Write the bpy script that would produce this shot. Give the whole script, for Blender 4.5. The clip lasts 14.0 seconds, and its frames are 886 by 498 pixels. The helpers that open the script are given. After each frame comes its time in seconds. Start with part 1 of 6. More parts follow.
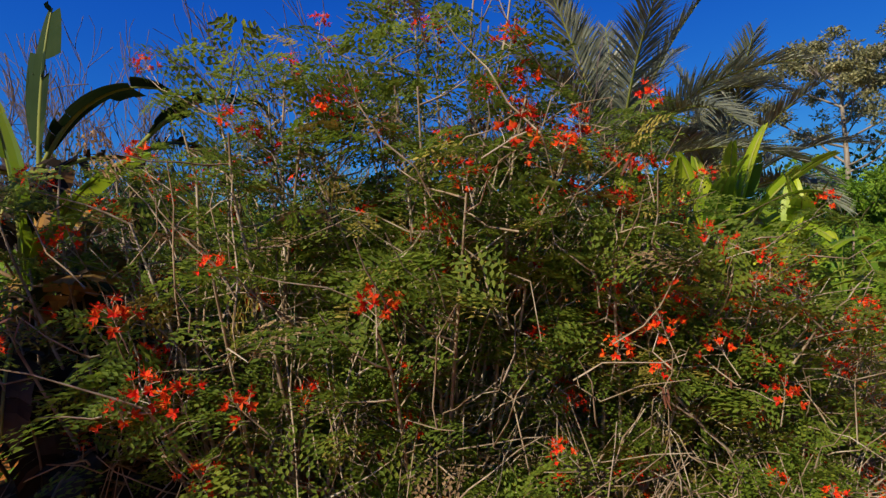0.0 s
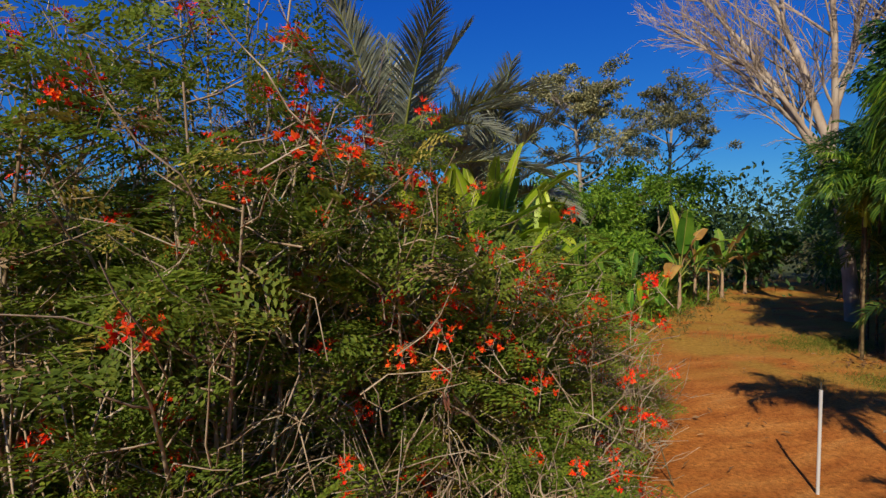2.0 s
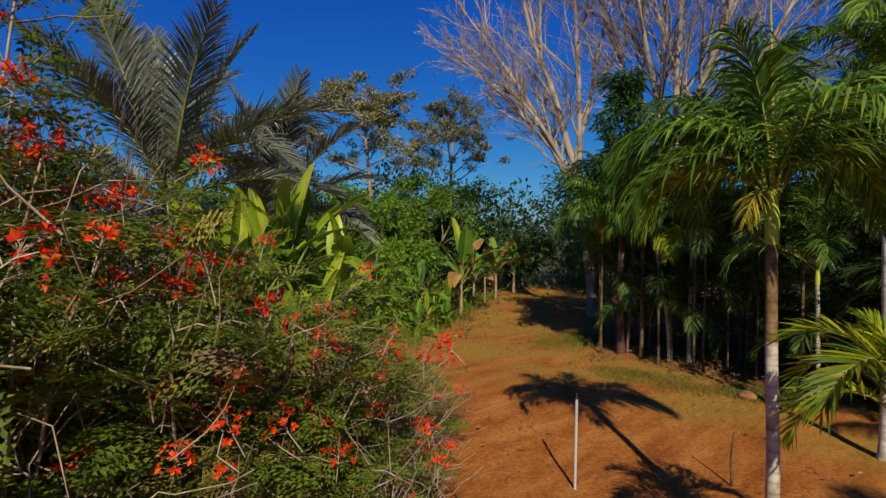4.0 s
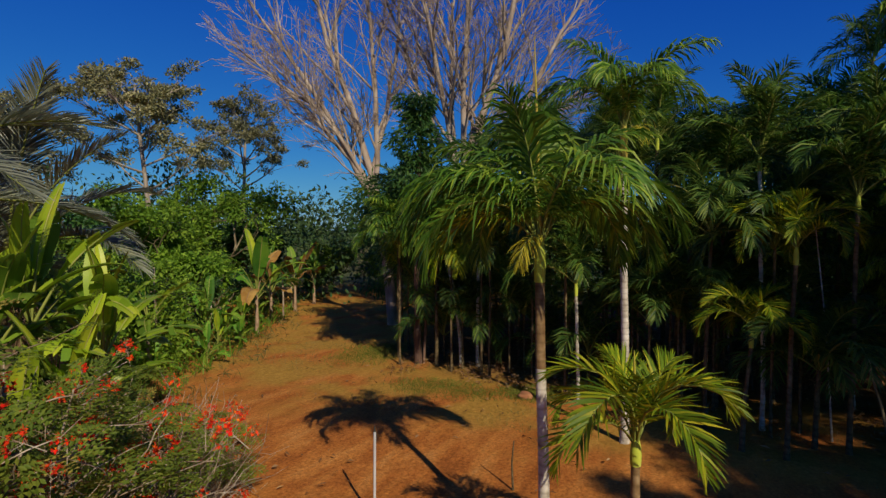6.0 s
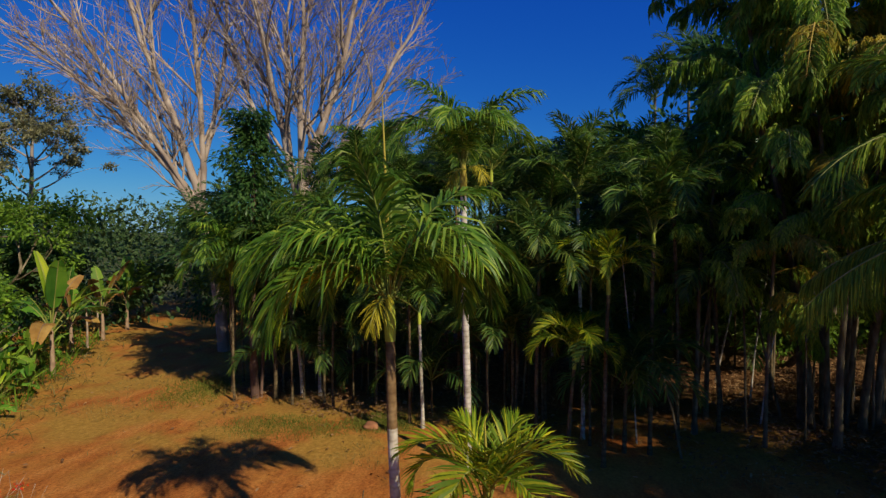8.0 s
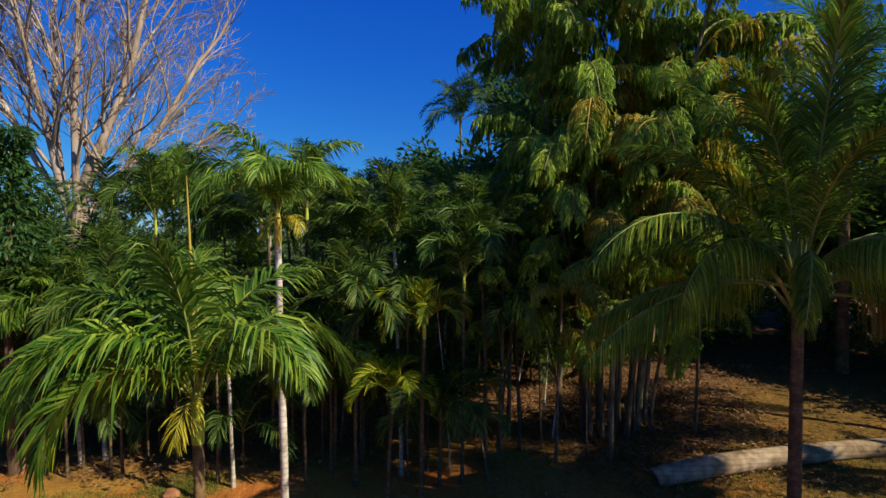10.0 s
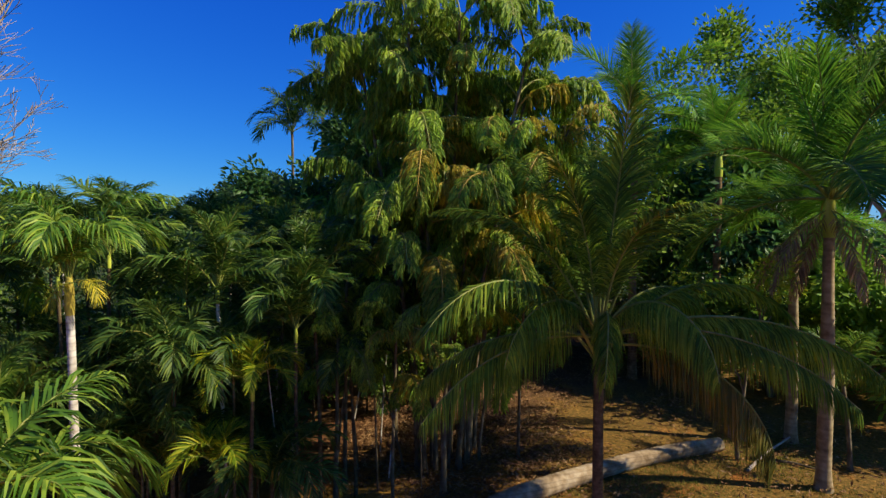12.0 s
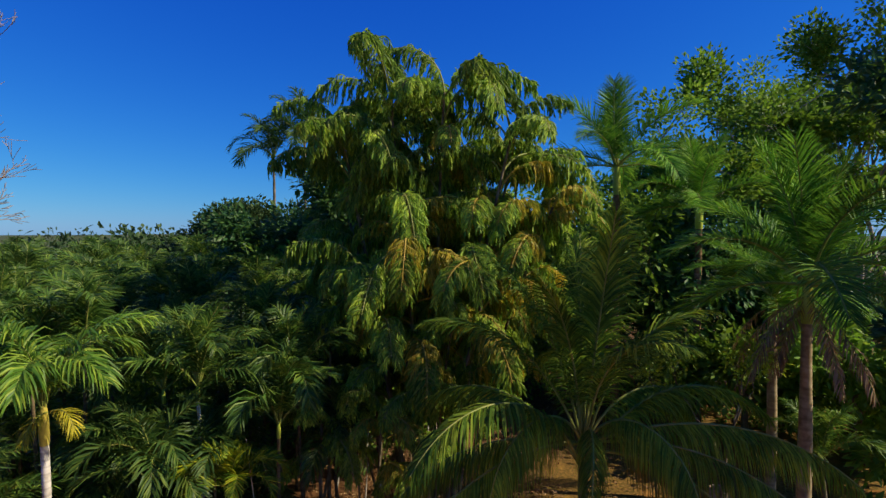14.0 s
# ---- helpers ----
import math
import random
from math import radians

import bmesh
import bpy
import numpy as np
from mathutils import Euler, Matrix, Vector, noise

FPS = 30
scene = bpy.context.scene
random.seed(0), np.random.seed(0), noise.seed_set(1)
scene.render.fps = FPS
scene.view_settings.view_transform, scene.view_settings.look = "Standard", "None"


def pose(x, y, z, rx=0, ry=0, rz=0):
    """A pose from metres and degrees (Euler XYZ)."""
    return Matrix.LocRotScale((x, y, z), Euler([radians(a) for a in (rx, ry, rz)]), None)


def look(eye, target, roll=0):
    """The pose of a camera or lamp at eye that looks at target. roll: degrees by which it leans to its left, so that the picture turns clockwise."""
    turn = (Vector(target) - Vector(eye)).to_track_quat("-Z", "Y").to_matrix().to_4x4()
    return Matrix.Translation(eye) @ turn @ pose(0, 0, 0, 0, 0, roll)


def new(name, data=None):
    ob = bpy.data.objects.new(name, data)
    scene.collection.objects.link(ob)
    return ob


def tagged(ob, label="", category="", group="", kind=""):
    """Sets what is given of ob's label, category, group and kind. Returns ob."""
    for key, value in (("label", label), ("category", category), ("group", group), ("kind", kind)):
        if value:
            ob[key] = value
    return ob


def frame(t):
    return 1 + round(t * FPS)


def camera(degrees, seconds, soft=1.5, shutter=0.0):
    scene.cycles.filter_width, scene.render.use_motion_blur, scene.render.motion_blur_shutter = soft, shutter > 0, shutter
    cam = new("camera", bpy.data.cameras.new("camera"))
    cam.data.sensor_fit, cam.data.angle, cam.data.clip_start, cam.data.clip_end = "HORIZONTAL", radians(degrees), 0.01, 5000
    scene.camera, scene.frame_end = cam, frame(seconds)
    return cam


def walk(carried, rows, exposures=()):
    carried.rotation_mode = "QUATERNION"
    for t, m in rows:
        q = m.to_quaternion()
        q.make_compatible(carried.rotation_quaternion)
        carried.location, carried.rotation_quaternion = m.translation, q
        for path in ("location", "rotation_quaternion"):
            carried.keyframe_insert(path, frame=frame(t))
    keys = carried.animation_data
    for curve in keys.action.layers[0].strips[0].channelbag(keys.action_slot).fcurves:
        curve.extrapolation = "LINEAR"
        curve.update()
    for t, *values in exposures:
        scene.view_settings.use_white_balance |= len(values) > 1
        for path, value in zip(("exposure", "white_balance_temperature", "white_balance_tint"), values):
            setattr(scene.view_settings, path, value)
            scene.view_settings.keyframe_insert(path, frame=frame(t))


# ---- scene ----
cam = camera(78.8, 14.0, soft=1.43)
# seconds, x, y, z, yaw, pitch, roll
ROWS = [
    (0.0, 0.001, -0.004, 3.348, -0.00, -2.07, 0.23),
    (0.5, 0.014, 0.011, 3.352, -5.05, -2.01, 0.16),
    (1.0, 0.018, 0.013, 3.363, -11.37, -1.98, 0.12),
    (1.5, 0.018, 0.029, 3.377, -16.61, -1.95, 0.12),
    (2.0, 0.013, 0.076, 3.423, -22.60, -1.97, 0.03),
    (2.5, -0.000, 0.152, 3.523, -28.38, -1.97, -0.05),
    (3.0, 0.011, 0.226, 3.651, -34.27, -1.96, -0.18),
    (3.2, 0.024, 0.251, 3.706, -36.34, -1.98, -0.19),
    (5.3, 0.202, 0.272, 4.240, -58.36, -2.08, -0.07),
    (5.5, 0.220, 0.264, 4.295, -60.48, -2.09, -0.00),
    (6.0, 0.258, 0.263, 4.448, -65.40, -2.12, 0.03),
    (6.5, 0.295, 0.287, 4.582, -69.79, -2.12, -0.01),
    (7.0, 0.336, 0.339, 4.731, -74.53, -2.06, 0.01),
    (7.2, 0.349, 0.365, 4.804, -76.30, -2.06, 0.05),
    (9.3, 0.448, 0.531, 5.880, -94.07, -2.06, 0.06),
    (9.5, 0.459, 0.535, 5.978, -96.42, -2.08, -0.01),
    (10.0, 0.493, 0.549, 6.223, -102.15, -1.99, -0.02),
    (10.5, 0.525, 0.558, 6.474, -107.47, -1.99, -0.05),
    (11.0, 0.551, 0.535, 6.763, -112.74, -2.01, -0.03),
    (11.5, 0.567, 0.496, 7.046, -116.69, -1.96, -0.03),
    (12.0, 0.582, 0.456, 7.370, -119.43, -1.91, 0.04),
    (12.5, 0.620, 0.441, 7.772, -120.41, -1.93, 0.14),
    (13.0, 0.658, 0.446, 8.324, -120.89, -1.94, 0.17),
    (13.5, 0.686, 0.454, 8.888, -121.07, -1.95, 0.08),
    (14.0, 0.716, 0.427, 9.550, -121.26, -1.98, 0.07),
]
walk(cam, [(t, pose(x, y, z, 90 + pitch, roll, yaw)) for t, x, y, z, yaw, pitch, roll in ROWS],
     exposures=[(0.0, 0.0), (3.0, -0.20), (5.3, -0.44), (6.5, -0.44), (9.5, 0.05), (12.0, 0.4), (14.0, 0.2)])

# ---- light ----
SUN_DIR = Vector((-0.51, -0.61, 0.60)).normalized()
world = bpy.data.worlds.new("world")
scene.world = world
world.use_nodes = True
wn = world.node_tree.nodes
wl = world.node_tree.links
sky = wn.new("ShaderNodeTexSky")
sky.sky_type = "NISHITA"
sky.sun_disc = False
sky.sun_elevation = math.asin(SUN_DIR.z)
sky.sun_rotation = math.atan2(SUN_DIR.x, SUN_DIR.y)
sky.air_density, sky.dust_density, sky.ozone_density = 1.0, 0.1, 4.0
parts_of = wn.new("ShaderNodeSeparateColor")
whole = wn.new("ShaderNodeCombineColor")
wl.new(sky.outputs["Color"], parts_of.inputs["Color"])
# clear deep blue overhead, paling towards the horizon
for channel, power, gain in (("Red", 1.8, 0.036), ("Green", 1.15, 0.27), ("Blue", 0.5, 1.81)):
    curve, level = wn.new("ShaderNodeMath"), wn.new("ShaderNodeMath")
    curve.operation, level.operation = "POWER", "MULTIPLY"
    curve.inputs[1].default_value, level.inputs[1].default_value = power, gain
    wl.new(parts_of.outputs[channel], curve.inputs[0])
    wl.new(curve.outputs[0], level.inputs[0])
    wl.new(level.outputs[0], whole.inputs[channel])
wl.new(whole.outputs["Color"], wn["Background"].inputs["Color"])
wn["Background"].inputs["Strength"].default_value = 0.136
sun_data = bpy.data.lights.new("sun", "SUN")
sun_data.energy, sun_data.angle, sun_data.color = 5.6, radians(0.55), (1.0, 0.87, 0.66)
sun = new("sun", sun_data)
sun.matrix_world = look(SUN_DIR * 60, (0, 0, 0))

# ---- materials ----
def nodes_of(name, rough=0.6):
    m = bpy.data.materials.new(name)
    m.use_nodes = True
    n, l = m.node_tree.nodes, m.node_tree.links
    b = n["Principled BSDF"]
    b.inputs["Roughness"].default_value = rough
    return m, n, l, b


def ramp(n, stops):
    r = n.new("ShaderNodeValToRGB")
    e = r.color_ramp.elements
    while len(e) < len(stops):
        e.new(0.5)
    for k, (p, c) in enumerate(stops):
        e[k].position, e[k].color = p, (*c, 1)
    return r


def leaf_mat(name, dark, mid, light, rough=0.42, glow=0.3, blotch=3.0, spec=0.35, dry=None):
    """Leaf tissue: each leaflet its own tone, soft blotches, some light passing through."""
    m, n, l, b = nodes_of(name, rough)
    geo = n.new("ShaderNodeNewGeometry")
    info = n.new("ShaderNodeObjectInfo")
    co = n.new("ShaderNodeTexCoord")
    noise_a = n.new("ShaderNodeTexNoise")
    noise_a.inputs["Scale"].default_value, noise_a.inputs["Detail"].default_value = blotch, 3
    l.new(co.outputs["Object"], noise_a.inputs["Vector"])
    add = n.new("ShaderNodeMath")
    add.operation = "MULTIPLY_ADD"
    add.inputs[1].default_value = 0.55
    l.new(geo.outputs["Random Per Island"], add.inputs[0])
    sub = n.new("ShaderNodeMath")
    sub.operation = "MULTIPLY_ADD"
    sub.inputs[1].default_value, sub.inputs[2].default_value = 0.9, -0.22
    l.new(noise_a.outputs["Fac"], sub.inputs[0])
    l.new(sub.outputs[0], add.inputs[2])
    stops = [(0.1, dark), (0.5, mid), (0.85, light)]
    if dry:
        stops = [(0.08, dark), (0.45, mid), (0.78, light), (0.9, dry)]
    r = ramp(n, stops)
    l.new(add.outputs[0], r.inputs["Fac"])
    hsv = n.new("ShaderNodeHueSaturation")
    val = n.new("ShaderNodeMapRange")
    val.inputs["To Min"].default_value, val.inputs["To Max"].default_value = 0.75, 1.25
    l.new(info.outputs["Random"], val.inputs["Value"])
    l.new(val.outputs[0], hsv.inputs["Value"])
    l.new(r.outputs["Color"], hsv.inputs["Color"])
    l.new(hsv.outputs["Color"], b.inputs["Base Color"])
    b.inputs["Specular IOR Level"].default_value = spec
    t = n.new("ShaderNodeBsdfTranslucent")
    l.new(hsv.outputs["Color"], t.inputs["Color"])
    mix = n.new("ShaderNodeMixShader")
    mix.inputs["Fac"].default_value = glow
    l.new(b.outputs[0], mix.inputs[1])
    l.new(t.outputs[0], mix.inputs[2])
    l.new(mix.outputs[0], n["Material Output"].inputs["Surface"])
    return m


def bark_mat(name, c1, c2, c3, scale=9.0, rings=0.0, rough=0.85, bump=0.5, stretch=0.25):
    """Bark: streaks along the stem, blotches, and ring scars where the palm has them."""
    m, n, l, b = nodes_of(name, rough)
    co = n.new("ShaderNodeTexCoord")
    mp = n.new("ShaderNodeMapping")
    mp.inputs["Scale"].default_value = (1, 1, stretch)
    l.new(co.outputs["Object"], mp.inputs["Vector"])
    a = n.new("ShaderNodeTexNoise")
    a.inputs["Scale"].default_value, a.inputs["Detail"].default_value = scale, 6
    l.new(mp.outputs[0], a.inputs["Vector"])
    big = n.new("ShaderNodeTexNoise")
    big.inputs["Scale"].default_value, big.inputs["Detail"].default_value = scale * 0.22, 4
    l.new(co.outputs["Object"], big.inputs["Vector"])
    mixf = n.new("ShaderNodeMath")
    mixf.operation = "MULTIPLY_ADD"
    mixf.inputs[1].default_value = 0.5
    l.new(a.outputs["Fac"], mixf.inputs[0])
    half = n.new("ShaderNodeMath")
    half.operation = "MULTIPLY"
    half.inputs[1].default_value = 0.5
    l.new(big.outputs["Fac"], half.inputs[0])
    l.new(half.outputs[0], mixf.inputs[2])
    r = ramp(n, [(0.36, c1), (0.5, c2), (0.64, c3)])
    l.new(mixf.outputs[0], r.inputs["Fac"])
    out = r.outputs["Color"]
    height = a.outputs["Fac"]
    if rings:
        w = n.new("ShaderNodeTexWave")
        w.bands_direction = "Z"
        w.inputs["Scale"].default_value, w.inputs["Distortion"].default_value = rings, 1.6
        l.new(co.outputs["Object"], w.inputs["Vector"])
        rr = ramp(n, [(0.0, (0.45, 0.42, 0.38)), (0.3, (1, 1, 1)), (1.0, (1, 1, 1))])
        l.new(w.outputs["Fac"], rr.inputs["Fac"])
        mul = n.new("ShaderNodeMix")
        mul.data_type, mul.blend_type = "RGBA", "MULTIPLY"
        mul.inputs["Factor"].default_value = 0.4
        l.new(out, mul.inputs[6])
        l.new(rr.outputs["Color"], mul.inputs[7])
        out = mul.outputs[2]
    l.new(out, b.inputs["Base Color"])
    bp = n.new("ShaderNodeBump")
    bp.inputs["Strength"].default_value, bp.inputs["Distance"].default_value = bump, 0.02
    l.new(height, bp.inputs["Height"])
    l.new(bp.outputs[0], b.inputs["Normal"])
    b.inputs["Specular IOR Level"].default_value = 0.2
    return m


LEAF_PALM = leaf_mat("palm_leaf", (0.029, 0.088, 0.013), (0.108, 0.230, 0.023), (0.355, 0.460, 0.047), 0.45, 0.44, 2.5, 0.26)
LEAF_BRIGHT = leaf_mat("young_palm_leaf", (0.050, 0.115, 0.009), (0.185, 0.285, 0.014), (0.56, 0.52, 0.026), 0.48, 0.40, 3.0, 0.2)
# woodland palm leaf with the shade of the wood put into its colour
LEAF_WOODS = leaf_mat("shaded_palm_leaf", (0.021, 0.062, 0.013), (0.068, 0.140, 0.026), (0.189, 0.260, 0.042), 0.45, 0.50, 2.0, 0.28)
LEAF_COCO = leaf_mat("coconut_leaf", (0.048, 0.101, 0.014), (0.129, 0.238, 0.023), (0.410, 0.507, 0.046), 0.6, 0.46, 1.5, 0.15)
LEAF_COCO_OLD = leaf_mat("old_coconut_leaf", (0.055, 0.075, 0.010), (0.14, 0.135, 0.018), (0.36, 0.24, 0.035), 0.5, 0.42, 1.5, 0.3)
LEAF_ROYAL = leaf_mat("royal_leaf", (0.039, 0.127, 0.015), (0.102, 0.259, 0.022), (0.251, 0.429, 0.037), 0.52, 0.38, 1.5, 0.22)
# lighter copy of the woodland palm leaf, sunlight put into its colour
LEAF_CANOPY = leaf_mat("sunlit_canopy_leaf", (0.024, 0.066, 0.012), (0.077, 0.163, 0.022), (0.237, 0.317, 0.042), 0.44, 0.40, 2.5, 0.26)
BARK_ROYAL = bark_mat("royal_bark", (0.17, 0.12, 0.06), (0.31, 0.235, 0.125), (0.44, 0.36, 0.21), 6, 1.2, 0.9, 0.3, 1.0)
LEAF_GREY = leaf_mat("grey_palm_leaf", (0.085, 0.105, 0.070), (0.175, 0.195, 0.130), (0.30, 0.31, 0.21), 0.4, 0.22, 1.5, 0.5)
LEAF_DEAD = leaf_mat("dead_frond", (0.11, 0.070, 0.040), (0.25, 0.165, 0.090), (0.40, 0.28, 0.16), 0.8, 0.15, 3.0, 0.1)
LEAF_FISH = leaf_mat("fishtail_leaf", (0.058, 0.135, 0.018), (0.185, 0.315, 0.034), (0.45, 0.58, 0.062), 0.5, 0.48, 0.8, 0.18)
LEAF_FISH_GOLD = leaf_mat("fishtail_gold", (0.121, 0.162, 0.015), (0.341, 0.329, 0.024), (0.638, 0.473, 0.039), 0.5, 0.38, 0.9, 0.3)
LEAF_BUSH = leaf_mat("feathery_leaf", (0.098, 0.162, 0.022), (0.185, 0.272, 0.032), (0.31, 0.37, 0.048), 0.62, 0.55, 1.1, 0.3)
LEAF_BUSH_DRY = leaf_mat("yellowing_leaf", (0.12, 0.10, 0.02), (0.26, 0.22, 0.04), (0.42, 0.34, 0.08), 0.6, 0.3, 2.0, 0.2)
LEAF_TREE = leaf_mat("broad_leaf", (0.057, 0.126, 0.013), (0.149, 0.276, 0.023), (0.289, 0.420, 0.040), 0.55, 0.42, 0.5, 0.25)
LEAF_MANGO = leaf_mat("dark_broad_leaf", (0.025, 0.080, 0.022), (0.058, 0.150, 0.034), (0.134, 0.250, 0.055), 0.42, 0.48, 0.5, 0.35)
LEAF_ACACIA = leaf_mat("acacia_leaf", (0.11, 0.12, 0.055), (0.235, 0.235, 0.11), (0.46, 0.42, 0.21), 0.6, 0.3, 0.5, 0.2)
LEAF_FAR = leaf_mat("hillside_leaf", (0.020, 0.047, 0.013), (0.043, 0.085, 0.023), (0.095, 0.136, 0.040), 0.6, 0.2, 0.15, 0.2)
LEAF_BANANA = leaf_mat("banana_leaf", (0.102, 0.210, 0.013), (0.270, 0.400, 0.020), (0.502, 0.560, 0.037), 0.38, 0.38, 1.5, 0.4)
# green banana leaf turned from the sun: its shade is in the near-black colour
LEAF_BANANA_SHADED = leaf_mat("shaded_banana_leaf", (0.011, 0.024, 0.010), (0.022, 0.044, 0.015), (0.047, 0.066, 0.025), 0.8, 0.12, 2.0, 0.08)
LEAF_GOLD = leaf_mat("dry_banana_leaf", (0.20, 0.10, 0.03), (0.38, 0.21, 0.05), (0.52, 0.33, 0.09), 0.6, 0.25, 3.0, 0.15)
LEAF_YELLOW = leaf_mat("yellow_frond", (0.22, 0.22, 0.015), (0.42, 0.38, 0.025), (0.58, 0.47, 0.05), 0.5, 0.35, 3.0, 0.2)
# brown dead leaf, darkened in colour to stand for deep shade
LEAF_DEAD_SHADED = leaf_mat("shaded_dead_leaf", (0.020, 0.014, 0.010), (0.045, 0.032, 0.022), (0.12, 0.085, 0.055), 0.85, 0.08, 3.0, 0.08)
GRASS = leaf_mat("dry_grass", (0.07, 0.085, 0.018), (0.16, 0.14, 0.04), (0.30, 0.22, 0.08), 0.7, 0.25, 0.8, 0.15)
TURF = leaf_mat("green_turf", (0.07, 0.09, 0.012), (0.14, 0.155, 0.022), (0.25, 0.24, 0.05), 0.7, 0.25, 0.8, 0.15)
LITTER = leaf_mat("leaf_litter", (0.10, 0.045, 0.02), (0.23, 0.12, 0.05), (0.42, 0.27, 0.13), 0.8, 0.1, 1.0, 0.15)
PETAL = leaf_mat("red_petal", (0.62, 0.010, 0.012), (0.82, 0.030, 0.012), (0.90, 0.14, 0.012), 0.5, 0.3, 6.0, 0.2, (0.92, 0.34, 0.02))
POD = leaf_mat("seed_pod", (0.06, 0.025, 0.018), (0.13, 0.05, 0.03), (0.22, 0.09, 0.05), 0.6, 0.05, 4.0, 0.3)
MIDRIB = bark_mat("midrib", (0.13, 0.17, 0.03), (0.22, 0.25, 0.05), (0.32, 0.30, 0.09), 6, 0, 0.5, 0.1)
MIDRIB_GOLD = bark_mat("golden_midrib", (0.30, 0.22, 0.03), (0.40, 0.28, 0.04), (0.46, 0.34, 0.08), 6, 0, 0.5, 0.1)
SHAFT = bark_mat("crownshaft", (0.33, 0.41, 0.04), (0.44, 0.50, 0.06), (0.54, 0.56, 0.12), 5, 0, 0.45, 0.1, 0.1)
SHAFT_YELLOW = bark_mat("yellow_crownshaft", (0.32, 0.27, 0.04), (0.45, 0.36, 0.06), (0.5, 0.42, 0.14), 5, 0, 0.45, 0.1, 0.1)
BARK_PALM = bark_mat("palm_bark", (0.24, 0.20, 0.145), (0.48, 0.44, 0.36), (0.68, 0.64, 0.56), 7, 2.6, 0.85, 0.4, 1.0)
BARK_BROWN = bark_mat("young_bark", (0.11, 0.062, 0.026), (0.20, 0.125, 0.055), (0.32, 0.225, 0.115), 9, 2.6, 0.8, 0.4, 1.0)
BARK_DARK = bark_mat("coconut_bark", (0.060, 0.042, 0.020), (0.12, 0.088, 0.044), (0.22, 0.17, 0.09), 10, 2.2, 0.9, 0.6, 1.0)
BARK_STEM = bark_mat("woodland_bark", (0.060, 0.046, 0.026), (0.135, 0.105, 0.060), (0.26, 0.215, 0.13), 12, 0, 0.9, 0.5)
BARK_RED = bark_mat("flaking_bark", (0.06, 0.035, 0.025), (0.12, 0.07, 0.05), (0.30, 0.19, 0.13), 7, 0, 0.9, 0.6)
BARK_BARE = bark_mat("bare_branch", (0.22, 0.165, 0.125), (0.36, 0.285, 0.22), (0.50, 0.42, 0.34), 4, 0, 0.85, 0.4)
BARK_TWIG = bark_mat("twig", (0.17, 0.115, 0.070), (0.33, 0.25, 0.17), (0.55, 0.47, 0.36), 12, 0, 0.85, 0.3)
BARK_PURPLE = bark_mat("leafless_twig", (0.10, 0.075, 0.07), (0.17, 0.13, 0.12), (0.26, 0.20, 0.18), 8, 0, 0.9, 0.3)
BARK_GREY = bark_mat("acacia_bark", (0.20, 0.16, 0.13), (0.32, 0.27, 0.22), (0.45, 0.39, 0.33), 5, 0, 0.9, 0.3)
LOG_WOOD = bark_mat("fallen_log_bark", (0.17, 0.115, 0.060), (0.34, 0.255, 0.15), (0.52, 0.43, 0.29), 5, 3.2, 0.9, 0.9, 1.0)
END_WOOD = bark_mat("cut_wood", (0.20, 0.13, 0.08), (0.32, 0.22, 0.14), (0.42, 0.31, 0.20), 14, 0, 0.9, 0.5)
PIPE = bark_mat("white_pipe", (0.42, 0.42, 0.42), (0.50, 0.50, 0.50), (0.58, 0.58, 0.57), 5, 0, 0.4, 0.1)
RUBBER = bark_mat("dark_cap", (0.03, 0.03, 0.03), (0.05, 0.045, 0.04), (0.08, 0.07, 0.06), 8, 0, 0.7, 0.2)
CLAY = bark_mat("clay_clod", (0.22, 0.09, 0.04), (0.34, 0.15, 0.07), (0.44, 0.22, 0.11), 4, 0, 0.95, 0.8, 1.0)


